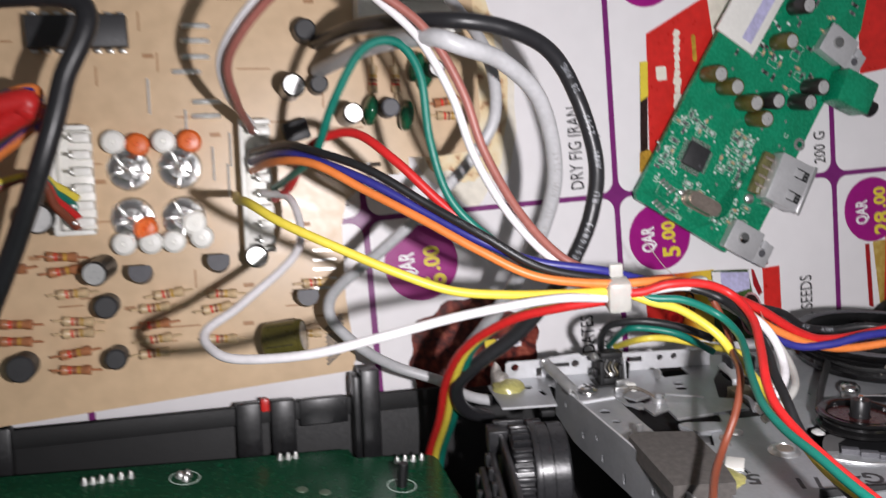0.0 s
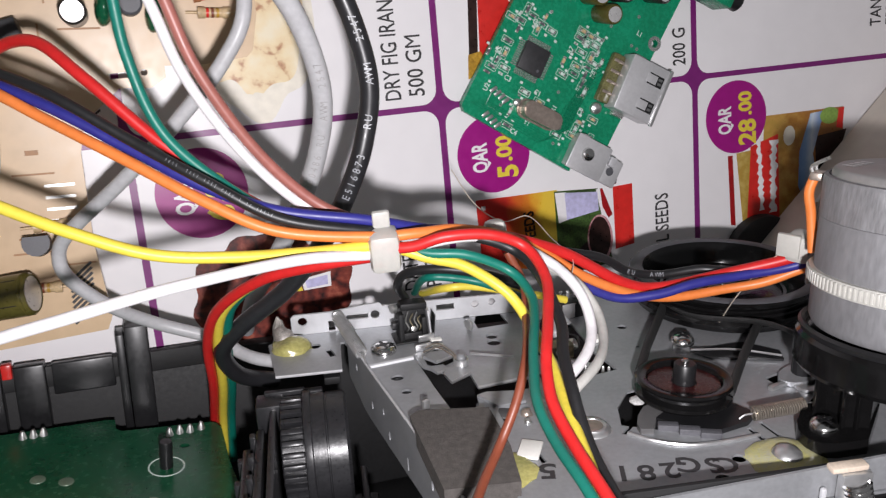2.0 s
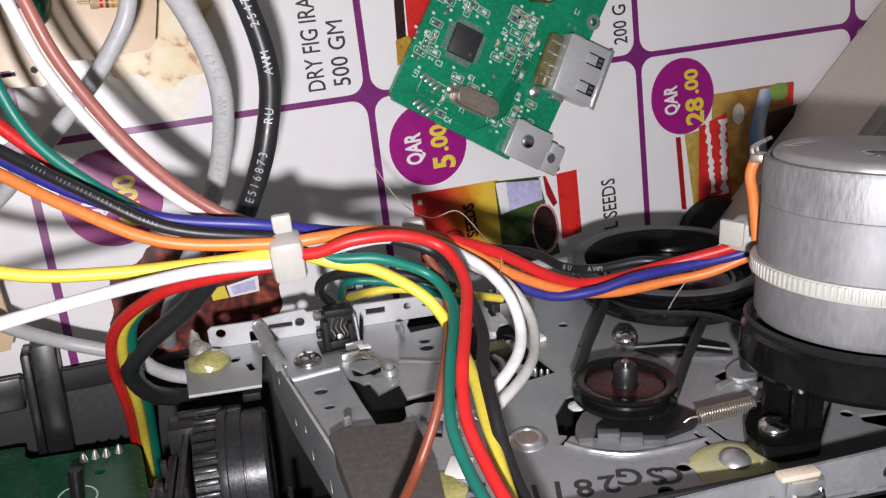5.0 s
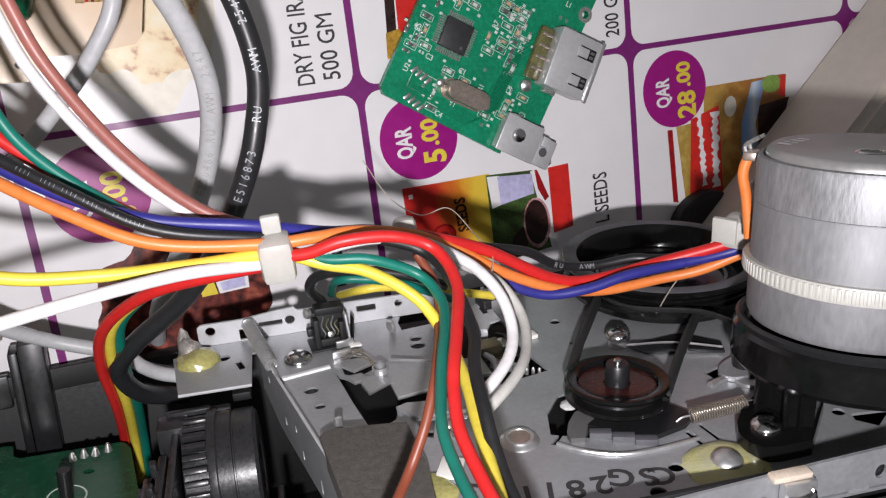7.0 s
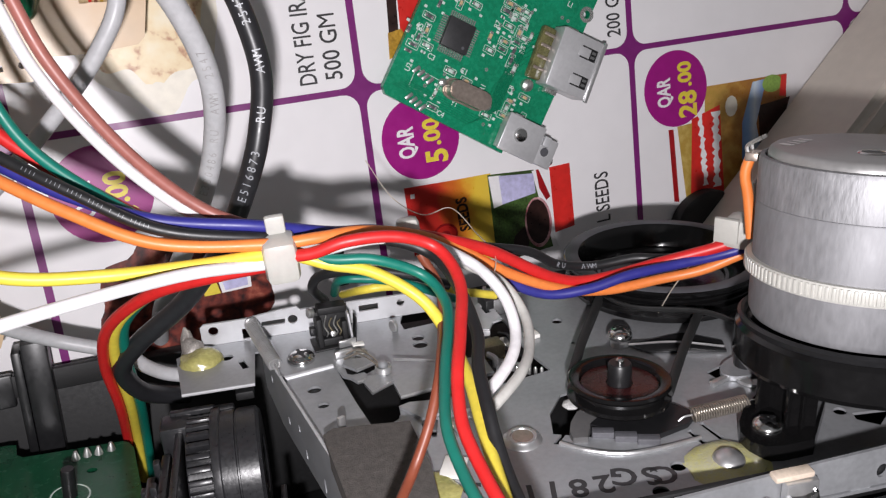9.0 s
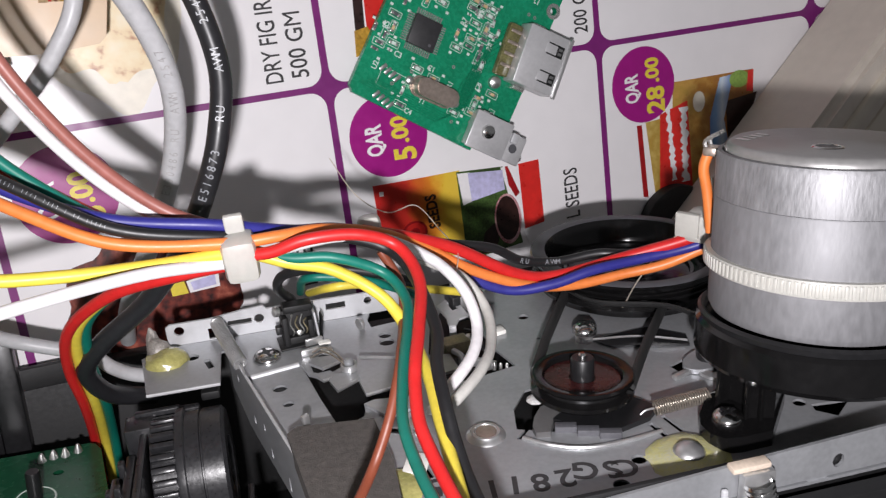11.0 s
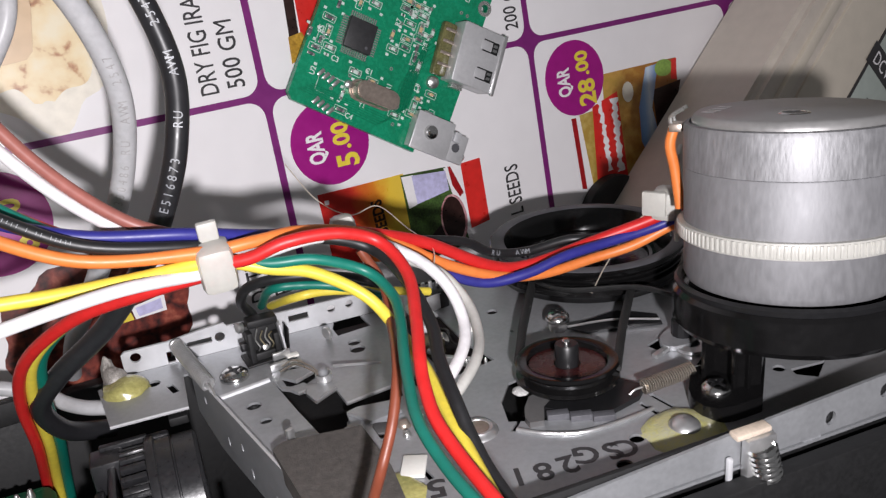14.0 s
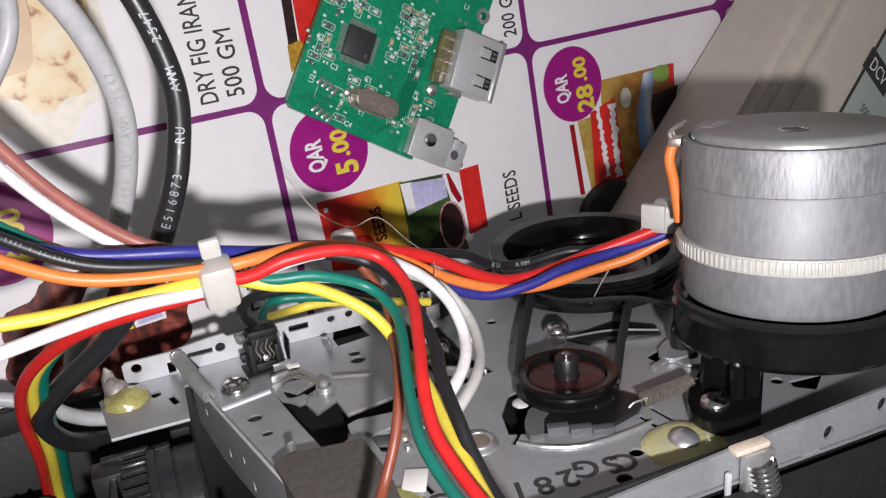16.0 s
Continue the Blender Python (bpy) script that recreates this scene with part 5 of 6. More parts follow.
# metal jack tabs
for (jx, jy), turn in (((31.2, 2.6), 2), ((30.1, 60.5), -3)):
    jack = part("jack_bracket", bx((-4.6, -3.9, TOPZ + 3.6), (5.0, 4.3, TOPZ + 4.3), 0.25, mmat(jx, jy, 0, 0, 0, turn)), SHELL, usb, "grey metal jack bracket")
    part("bracket_wing", bx((4.9, -3.6, TOPZ + 2.4), (9.6, 2.8, TOPZ + 3.5), 0.3, mmat(jx, jy, 0, 0, 0, turn)), SHELL, jack)
    part("wing_hole", lt([(0, 3.52), (1.0, 3.52), (1.05, 3.4)], 18, mmat(jx, jy, TOPZ, 0, 0, turn) @ mmat(6.9, -0.4, 0)), CHIP_GREY, jack)
    part("bracket_lug", bx((5.4, 0.6, TOPZ + 2.8), (7.2, 2.9, TOPZ + 4.3), 0.25, mmat(jx, jy, 0, 0, 0, turn)), STEEL_PALE, jack)
    part("bracket_lug", bx((-3.4, 3.4, TOPZ), (-1.6, 4.6, TOPZ + 4.2), 0.25, mmat(jx, jy, 0, 0, 0, turn)), STEEL_BRIGHT, jack)
    part("jack_body", bx((-3.8, -3.4, TOPZ), (4.0, 3.4, TOPZ + 3.6), 0.3, mmat(jx, jy, 0, 0, 0, turn)), SHELL, jack)
    part("rivet", lt([(1.6, TOPZ + 4.28), (1.4, TOPZ + 4.9), (0.7, TOPZ + 5.2), (0, TOPZ + 5.2)], 20, mmat(jx - 0.6, jy + 0.6, 0)), CHROME, jack)
    part("jack_pin", lt([(0.9, 0), (0.9, 2.6), (0.5, 3.0), (0, 3.0)], 16, mmat(jx, jy, 0, 0, 0, turn) @ to_axis((7.6, -1.6, TOPZ + 1.8), (1, 0, 0))), CLEAR, jack)

# upright electrolytic capacitors with pale tops, the green plug and the ribbon
LEAN_AXIS = Vector((0.10, -0.06, 0.99))
for x, y, tone in ((2.6, 35.4, 0), (8.3, 35, 0), (15.2, 34.3, 0), (20.5, 38, 1), (19.9, 32.3, 0), (30.3, 47.8, 1), (28.9, 42.5, 1), (16.2, 53.1, 0), (15.9, 63.6, 1)):
    m = to_axis(Vector((x, y, TOPZ + 6.5)) - LEAN_AXIS * 6.8, LEAN_AXIS)
    c = part("capacitor", lt([(0, 0), (2.0, 0), (2.2, 0.4), (2.2, 6.4), (1.9, 6.8), (1.7, 6.75)], 24, m), CAP_SLEEVE if tone else CAP_BROWN, usb, "upright capacitor with a pale metal top")
    part("capacitor_end", lt([(0, 6.72), (1.65, 6.74), (1.8, 6.72)], 24, m), CAP_TOP, c)
gx, gy = (40.7, 52.2)
plug = part("terminal_block", bx((-6, -4.5, TOPZ), (4.5, 4.5, TOPZ + 7), 0.6, mmat(gx, gy, 0, 0, 0, 6)), FR4, usb, "green plastic terminal block")
part("black_knob", lt(disc_profile(2.2, 0, 4.0, 0.4), 24, to_axis((gx + 4.5, gy - 0.5, TOPZ + 3), (1, 0.05, 0))), BLACK, plug)
rx, ry = (4.8, 52.8)
part("ribbon_connector", bx((-6.4, -6, TOPZ), (6.4, 24, TOPZ + 1.2), 0.3, mmat(rx, ry, 0, 0, 0, -2)), WHITE_PLASTIC, usb, "white flat-cable connector")
part("ribbon_label", bx((1.0, -4, TOPZ + 1.2), (4.0, 22, TOPZ + 1.35), 0, mmat(rx, ry, 0, 0, 0, -2)), INK_LILAC, usb, smooth=False)

random.seed(21)


def smd(x, y, turn, s=1.0, mat=None):
    b = part("chip_part", bx((-0.55 * s, -0.4 * s, TOPZ), (0.55 * s, 0.4 * s, TOPZ + 0.5), 0.06, mmat(x, y, 0, 0, 0, turn)), mat or random.choice((CHIP_GREY, RESISTOR_TAN, CHIP)), usb)
    for k in (-1, 1):
        part("pad", bx((k * 0.85 * s - 0.35 * s, -0.45 * s, TOPZ), (k * 0.85 * s + 0.35 * s, 0.45 * s, TOPZ + 0.32), 0.08, mmat(x, y, 0, 0, 0, turn)), PAD, b)


def box_mark(x, y, w, h):
    bm = bmesh.new()
    for a, b in (((-w / 2, -h / 2), (w / 2, -h / 2 + 0.12)), ((-w / 2, h / 2 - 0.12), (w / 2, h / 2)), ((-w / 2, -h / 2), (-w / 2 + 0.12, h / 2)), ((w / 2 - 0.12, -h / 2), (w / 2, h / 2))):
        box(bm, (x + a[0], y + a[1], TOPZ), (x + b[0], y + b[1], TOPZ + 0.03))
    part("silk_box", bm, SILK_WHITE, usb, smooth=False)


def tape_row(x, y, n, step, turn):
    for k in range(n):
        c, s = math.cos(radians(turn)), math.sin(radians(turn))
        part("solder_pad", bx((-0.42, -0.95, TOPZ), (0.42, 0.95, TOPZ + 0.45), 0.18, mmat(x + k * step * c, y + k * step * s, 0, 0, 0, turn - 18)), SOLDER, usb)


tape_row(*(4.6, 5.8), 4, 1.27, -12)
tape_row(*(5.5, 0.2), 4, 1.27, -12)
box_mark(*(Vector((6.6, 3.6)) + Vector((1.0, 0.5))), 6.2, 4.0)
for words, x, y, turn in (("U2", 3.4, 4.6, 90), ("C4", 12.6, -0.6, 0), ("Y1", 14.6, 2.6, 0), ("R1", 20.4, 8.2, 90), ("C1", 13.6, 9.6, 0), ("R5", 2.2, 13.0, 90), ("Q3", 5.8, 22.8, 0), ("C8", 26.6, 10.6, 90), ("R7", 17.6, 21.4, 90), ("R8", 25.4, 19.4, 90), ("C3", 5.6, 9.0, 0), ("L1", 30.2, 33.4, 0)):
    letters("board_legend", words, 1.15, SILK_WHITE, usb, at(x, y, TOPZ + 0.02, 0, 0, turn), bold=0.03, squeeze=0.9)
CHIP_SPOTS = [(0.9, 21.5), (3, 21.9), (5.2, 24.1), (8.1, 25.4), (8, 23.7), (3.4, 24.7), (2.5, 16.6), (-0.4, 12.4), (3.2, 13.9), (2.1, 11.8), (1.7, 9.9), (1.3, 8.4), (4.6, 11.1), (17.8, 27.3), (20.1, 27.2), (19.8, 25), (22, 25.9), (19.7, 23.1), (22.4, 23), (23.4, 24.9), (20.2, 19.8), (22.8, 20.9), (20.3, 18.1), (23, 19), (23.9, 22.3), (23.3, 17), (24.7, 15.7), (16.6, 19.3), (17.8, 16.6), (15.8, 8.5), (11.6, 8.8), (10.4, 3.4), (11.2, 0.4), (29.9, 11.4), (26.8, 7.5), (27.1, 9.3), (26.9, 5.7), (23.1, 4.1), (31.5, 7.1), (3.4, 20), (7.6, 22.2), (10.9, 23.5), (22, 27.5), (25.3, 23.5), (17.9, 25.6)]
for k, (x, y) in enumerate(CHIP_SPOTS):
    t = random.choice((0, 90))
    smd(x, y, t, random.uniform(0.7, 0.95), random.choice((CHIP_GREY, RESISTOR_TAN, SILK_WHITE)))
    if k % 4 != 3:
        box_mark(x, y, *((2.9, 1.5) if t == 0 else (1.5, 2.9)))
    for j in range(2):
        part("silk_mark", bx((-0.35, -0.28, TOPZ), (0.35, 0.28, TOPZ + 0.03), 0, mmat(x + random.uniform(-2, 2), y + random.choice((-1.5, 1.5)), 0)), SILK_WHITE, usb, smooth=False)
for k in range(40):
    smd(random.uniform(5, 34), random.uniform(44, 76), random.choice((0, 90)), random.uniform(0.7, 1.0))
for k in range(10):
    box_mark(random.uniform(2, 34), random.uniform(44, 70), random.uniform(2, 4), random.uniform(1.4, 2.4))
for k in range(30):
    part("via", lt([(0.15, TOPZ + 0.03), (0.4, TOPZ + 0.03), (0.42, TOPZ)], 10, mmat(random.uniform(1, 35), random.uniform(1.5, 70), 0)), PAD, usb)
for k in range(16):
    x, y = random.uniform(2, 34), random.uniform(42, 66)
    part("silk_mark", bx((-0.6, -0.35, TOPZ), (0.6, 0.35, TOPZ + 0.03), 0, mmat(x, y, 0)), SILK_WHITE, usb, smooth=False)
for k in range(14):
    y = 8 + k * 0.9
    part("copper_track", sweep(bmesh.new(), [(22 + k * 0.25, 3 + k * 0.2, TOPZ + 0.01), (22 + k * 0.25, 10 + k, TOPZ + 0.01), (26 + k * 0.2, 15 + k, TOPZ + 0.01)], 0.12, 4), TRACK, usb) if k % 2 else None
for k in range(6):
    part("copper_track", sweep(bmesh.new(), [(1.2 + k * 0.5, 1.0 + k * 0.4, TOPZ + 0.01), (20 + k * 0.6, 0.6 + k * 0.5, TOPZ + 0.01), (23 + k * 0.5, 4 + k * 0.6, TOPZ + 0.01), (23 + k * 0.5, 16 + k, TOPZ + 0.01)], 0.1, 4), TRACK, usb)

# ---- tan phenolic amplifier board ----
amp = empty("amplifier_board", at(0, 0, 0), "tan phenolic circuit board crowded with components beside the case", "circuit board")
BT = 14.0
part("board", sheet([(-215, -46), (-146, -41.5), (-73.0, -36.5), (-72.0, -34), (-73.6, -20), (-73.8, -3.4), (-72.5, 2), (-66, 7.6), (-60.5, 7.4), (-57.8, 9.2), (-57.9, 11.2), (-50.8, 11.2), (-43.0, 12.2), (-41.8, 13.4), (-40.6, 20), (-43, 75), (-215, 75)], [ring_pts(-61.5, 10.2, 0.6, 10), rect_pts(-66.0, 9.8, 3.2, 1.0, 4)], BT - 1.6, BT), PHENOLIC, amp)
part("board_support", bx((-205, -30, 0.4), (-84, 70, BT - 1.6), 2), PHENOLIC_EDGE, amp)


def stub(name, x, y, prof, mat, label="", seg=24, parent=None):
    return part(name, lt(prof, seg, mmat(x, y, BT)), mat, parent or amp, label)


def electrolytic(x, y, r, h, sleeve=CAP_SLEEVE, tilt=(0, 0)):
    m = mmat(x, y, BT, *tilt)
    c = part("capacitor", lt([(0, 0.3), (r, 0.3), (r, h - 0.4), (r - 0.35, h), (r - 0.4, h)], 28, m), sleeve, amp, "upright capacitor with a bright metal top")
    part("capacitor_top", lt([(r - 0.38, h - 0.05), (0, h - 0.1)], 28, m), CAP_TOP, c)


for x, y, r, h in ((-83.9, 26.4, 2.4, 11.5), (-71.8, 20.5, 2.2, 11.5), (-53.4, 29.7, 1.9, 11), (-134.5, 1.3, 3, 10), (-93, -8.7, 2.4, 8)):
    electrolytic(x, y, r, h)
electrolytic(*(-123.8, -9.5), 2.6, 8, CAP_SLEEVE, (6, -10))
for x, y, r in ((-78, 27.2, 2), (-62.7, 22, 2.1), (-80.4, 38.6, 2.3), (-122.4, -28.4, 2.2), (-123.6, -17.5, 2.4), (-140.5, -28.8, 2.8)):
    stub("black_capacitor", x, y, [(0, 0.3), (r, 0.3), (r, 5.6), (r - 0.4, 6.0), (0, 6.0)], CHIP_GREY if r > 2.05 and r < 2.15 else CHIP)


def transistor(x, y, turn=0):
    pts = [(2.3 * math.cos(radians(a)), 2.3 * math.sin(radians(a))) for a in range(-30, 211, 20)]
    bm = sheet(pts, (), 2.0, 6.6)
    bmesh.ops.transform(bm, matrix=mmat(x, y, BT, 12, 0, turn), verts=bm.verts)
    t = part("transistor", bm, CHIP_GREY, amp, "small dark grey transistor")
    for k in (-1.2, 0, 1.2):
        part("lead", bx((k - 0.2, -0.2, 0), (k + 0.2, 0.2, 2.2), 0, mmat(x, y, BT, 0, 0, turn)), SOLDER, t, smooth=False)


for x, y in ((-100.8, -10.4), (-82.6, -19.1), (-116.5, -11.8)):
    transistor(x, y, 180)
part("black_package", bx((-2.6, -2.2, 0.2), (2.6, 2.2, 5), 0.4, mmat(*(-83.1, 17.5), BT, 0, 0, 15)), CHIP, amp)
for x, y, a in ((-66.9, 21.5, 80), (-58.8, 20.2, 80), (-54.1, 29.1, 75), (-56.3, 30.8, 75)):
    bm = bmesh.new()
    bmesh.ops.create_uvsphere(bm, u_segments=20, v_segments=12, radius=1)
    bmesh.ops.scale(bm, vec=(3.4, 1.6, 3.6), verts=bm.verts)
    bmesh.ops.transform(bm, matrix=mmat(x, y, BT + 4.2, 0, 0, a), verts=bm.verts)
    part("film_capacitor", bm, FILM_GREEN, amp, "glossy dark green film capacitor")
# a large lying capacitor
m = to_axis((-92.0, -27.4, BT + 4.2), (0.94, 0.12, 0.32))
c = part("capacitor", lt([(0, 0), (3.4, 0), (3.8, 0.5), (3.8, 7.4), (3.5, 7.7), (3.8, 8.0), (3.4, 8.5), (3.1, 8.5)], 32, m), CAP_BROWN, amp, "large lying olive-black capacitor")
part("capacitor_end", lt([(0, 8.42), (2.9, 8.45), (3.15, 8.4)], 32, m), CAP_TOP, c)
part("capacitor_stripe", lt([(3.82, 0.8), (3.86, 0.9), (3.86, 6.8), (3.82, 6.9)], 5, m @ mmat(0, 0, 0, 0, 0, 200)), CAP_SLEEVE, c)


def resistor(x, y, turn, mat, long=6.0, r=1.05):
    m = mmat(x, y, BT + 1.5, 0, 0, turn) @ mmat(0, 0, 0, 0, 90, 0)
    h = long / 2
    b = part("resistor", lt([(0.25, -h - 2), (0.25, -h), (r, -h + 0.1), (r, -h + 1.3), (r * 0.82, -h + 1.6), (r * 0.82, h - 1.6), (r, h - 1.3), (r, h - 0.1), (0.25, h), (0.25, h + 2)], 14, m), mat, amp, "small banded resistor")
    for k, bm_ in zip((-1.2, -0.3, 0.6), (INK_RED, W_BROWN, INK_GOLD)):
        part("band", lt([(r * 0.86, k - 0.25), (r * 0.86, k + 0.25)], 14, m), bm_, b)


random.seed(5)
SPOTS = [
    (-114.3, -18.8), (-114.5, -22.4), (-114.2, -25.5), (-114.9, -28.5), (-131.8, -7), (-131.5, -9.9), (-130.2, -14.7), (-129.5, -20.6), (-129.7, -23), (-130.5, -27.1), (-130.7, -30.7), (-141.3, -20.3), (-141.6, -23.8), (-141.6, -9.3), (-100.3, -16.8), (-101.6, -19.8), (-111.3, -16), (-82.6, -26.9), (-80.2, -15.7), (-100.8, -26.6), (-49, 23.4), (-48.4, 20.2), (-60.5, 28.5), (-65.6, 28.6)]
for k, (x, y) in enumerate(SPOTS):
    resistor(x, y, random.uniform(-6, 8) + (90 if k > 21 else 0), random.choice((RESISTOR, RESISTOR_TAN, RESISTOR_TAN, RESISTOR)))
for x, y in [(-102.8, 40), (-103, 36.9), (-103.2, 33.6), (-105.1, 30.5), (-101.4, 24.2), (-101.6, 21.2)]:
    part("jumper_wire", sweep(bmesh.new(), smooth_path([(x - 2.6, y, BT), (x - 2.2, y, BT + 0.6), (x, y, BT + 0.8), (x + 2.2, y, BT + 0.6), (x + 2.6, y, BT)], 4), 0.6, 8), CAP_TOP, amp)
for x, y in [(-100.7, 11.1), (-97.7, 7.4), (-97, 14), (-105.8, 19), (-113, 25.5)]:
    part("jumper_wire", sweep(bmesh.new(), [(x, y - 3.6, BT + 0.3), (x, y + 3.6, BT + 0.3)], 0.28, 8), CAP_TOP, amp)
# dual in-line chip
icx = Vector((-125.7, 38.3))
ic = part("dip_chip", bx((-9.5, -3.2, 0.8), (9.5, 3.2, 4.2), 0.3, mmat(icx.x, icx.y, BT, 0, 0, 1)), CHIP, amp, "black dual in-line chip")
for k in range(8):
    for s in (-1, 1):
        part("leg", bx((-0.6, s * 3.7 - 0.35, 0), (0.6, s * 3.7 + 0.35, 2.2), 0.1, mmat(icx.x - 8.4 + 2.4 * k, icx.y, BT)), SOLDER, ic)


def header(x, y, w, h, pins, turn=0):
    hd = part("pin_header", bx((-w / 2, -h / 2, 0), (w / 2, h / 2, 1.2), 0.3, mmat(x, y, BT, 0, 0, turn)), WHITE_PLASTIC, amp, "white plastic pin header")
    part("header_wall", bx((-w / 2, -h / 2, 1.1), (-w / 2 + 1.0, h / 2, 6.5), 0.2, mmat(x, y, BT, 0, 0, turn)), WHITE_PLASTIC, hd)
    for s in (-1, 1):
        part("header_wall", bx((-w / 2, s * h / 2 - 0.5, 1.1), (w / 2, s * h / 2 + 0.5, 6.0), 0.2, mmat(x, y, BT, 0, 0, turn)), WHITE_PLASTIC, hd)
    for k in range(pins):
        yy = -h / 2 + 2 + k * (h - 4) / max(1, pins - 1)
        part("pin", bx((-0.2, yy - 0.35, 1.1), (0.5, yy + 0.35, 7.0), 0.1, mmat(x, y, BT, 0, 0, turn)), SOLDER, hd)
        part("plug_cell", bx((0.4, yy - 0.9, 1.1), (w / 2, yy + 0.9, 5.0), 0.2, mmat(x, y, BT, 0, 0, turn)), WHITE_PLASTIC, hd)


header(*(-92, 6), 6.5, 27, 8)
header(*(-128.4, 8.5), 7.5, 21, 6)
header(-57.7, 42.4, 23, 7.5, 1)
# four clear round trimmers with white and orange caps
for x, y in [(-117.7, 10.5), (-107.6, 10.5), (-117.6, 0.2), (-107.4, 0)]:
    tr = part("trimmer", lt([(0, 0.2), (4.4, 0.2), (4.6, 1.6), (4.2, 3.4), (3.0, 4.6), (1.4, 5.0), (1.2, 4.2), (0, 4.1)], 32, mmat(x, y, BT)), CLEAR, amp, "clear glossy round trimmer")
    tr.visible_shadow = False
    core = part("trimmer_core", lt([(0, 0.4), (3.4, 0.4), (3.2, 1.6), (2.2, 2.0), (2.0, 3.0), (0.6, 3.2), (0, 2.6)], 24, mmat(x, y, BT)), CHROME, tr)
    for j in range(5):
        part("core_vane", bx((1.0, -0.25, 1.6), (3.4, 0.25, 3.3), 0.1, mmat(x, y, BT, 8 * (j % 3) - 8, 0, 72 * j + 13 * x)), CAP_TOP if j % 2 else CHROME, core)
for x, y, o in [(-120.3, 16.1, 0), (-115.7, 15.4, 1), (-110.4, 16, 0), (-105.3, 15.9, 1), (-119.5, -4.9, 0), (-115.1, -1.9, 1), (-114.2, -4.9, 0), (-109.6, -4.9, 0), (-103.9, -4.3, 0), (-105.2, -1.2, 0)]:
    part("round_cap", lt([(0, 0.2), (2.3, 0.2), (2.5, 1.0), (2.4, 3.2), (1.8, 3.8), (0.5, 3.9), (0.4, 3.5), (0, 3.5)], 24, mmat(x, y, BT)), ORANGE_PLASTIC if o else WHITE_PLASTIC, amp)
# printed legends and tracks on the board
random.seed(13)
for k in range(70):
    x, y = random.uniform(-150, -46), random.uniform(-36, 60)
    if x > -75 and y < 14:
        continue
    w, h = random.choice(((5, 0.35), (0.35, 4), (2.2, 0.9), (7, 0.35)))
    part("printed_mark", bx((x - w / 2, y - h / 2, BT - 0.1), (x + w / 2, y + h / 2, BT + 0.03)), SILK, amp, smooth=False)
for k in range(9):
    part("hatch_mark", bx((-2.6, -0.25, -0.1), (2.6, 0.25, 0.04), 0, mmat(-76.5, -33 + k * 1.0, BT, 0, 0, 40)), INK_BLACK, amp, smooth=False)
for k in range(5):
    part("resistor_lead", bx((-80.5, -9 - k * 2.1, BT), (-75.5, -8.5 - k * 2.1, BT + 0.5)), SOLDER, amp, smooth=False)

# ---- meter lying on the far side ----
A, B = Vector((135.3, 7.4)), Vector((108.7, -17.6))
ang = math.degrees(math.atan2((A - B).y, (A - B).x))
meter = empty("multimeter", at(B.x, B.y, 0, 0, 0, ang), "beige plastic multimeter lying on the flyer", "multimeter")
MH = 27.0
body = sheet([(-60, 0.0), (120, 0.0), (120, -90), (-60, -90)], (), 0.2, MH)
bmesh.ops.bevel(body, geom=[e for e in body.edges if len(e.link_faces) == 2 and e.calc_face_angle(0) > 1.0], offset=2.0, segments=3, affect="EDGES")
part("body", body, BEIGE, meter)
part("raised_rim", bx((-60, -9.0, MH - 1), (120, -6.0, MH + 1.4), 0.6), BEIGE_LIGHT, meter)
part("face_frame", bx((-58, -86, MH - 1), (118, -12.0, MH + 0.8), 0.6), BEIGE_LIGHT, meter)
edge_y = -28.0
part("scale_panel", bx((-30, -80, MH + 0.7), (60, edge_y, MH + 1.2), 0.1), METER_PANEL, meter, "grey-green printed scale panel")
part("panel_edge", bx((-30, edge_y - 0.1, MH + 0.8), (60, edge_y + 0.5, MH + 1.3)), INK_BLACK, meter, smooth=False)
dx, dy = (37.6, -27.4)
part("mode_label", bx((dx - 3.2, dy - 12, MH + 1.15), (dx + 3.2, dy + 1.0, MH + 1.35), 0.1), INK_BLACK, meter, "black rounded mode label", smooth=False)
letters("mode_writing", "DCV", 3.6, INK_WHITE, meter, at(dx - 1.8, dy - 1.0, MH + 1.4, 0, 0, -90), squeeze=0.8)
for k, words in enumerate(("500", "50", "10")):
    letters("range_writing", words, 2.4, INK_BLACK, meter, at(dx - 12 - 8 * k, dy - 6, MH + 1.25, 0, 0, -90), squeeze=0.8)
part("name_bar", bx((dx + 7, dy - 16, MH + 0.8), (dx + 11, dy - 4, MH + 1.25)), INK_BLACK, meter, smooth=False)

# ---- cables and wires ----
def cable(name, pts, r, mat, label, category="wire", group="", n=10, seg=12):
    ob = part(name, wire_mesh(pts, r, n, seg), mat)
    return tagged(ob, label, category, group)


G = "hook-up wires in the tied bundle"
TIE = Vector((-34.6, -14, 70.4))
cable("yellow_wire", [(-96.5, 4.4, 20), (-97, 3.8, 45), (-95.6, 3.6, 58.0), (-90.5, 0.2, 64.4), (-81.9, -4.2, 67.4), (-73.2, -8.4, 69.6), (-64.2, -11.9, 70.8), (-54.6, -13.2, 71.3), (-44.4, -13.8, 71.0), (-34.6, -14.2, 70.6), (-28.7, -16.2, 72), (-23.5, -17.9, 73), (-18.2, -21.9, 75), (-16.4, -26, 78.9), (-17.6, -28.7, 87.4), (-19.5, -30.6, 94.5), (-21.8, -32.7, 103.1), (-23.9, -34.1, 111.1), (-25.3, -34.6, 119.2), (-26.4, -35.2, 127.4)], 0.78, W_YELLOW, "yellow insulated wire running through the tied bundle", group=G)
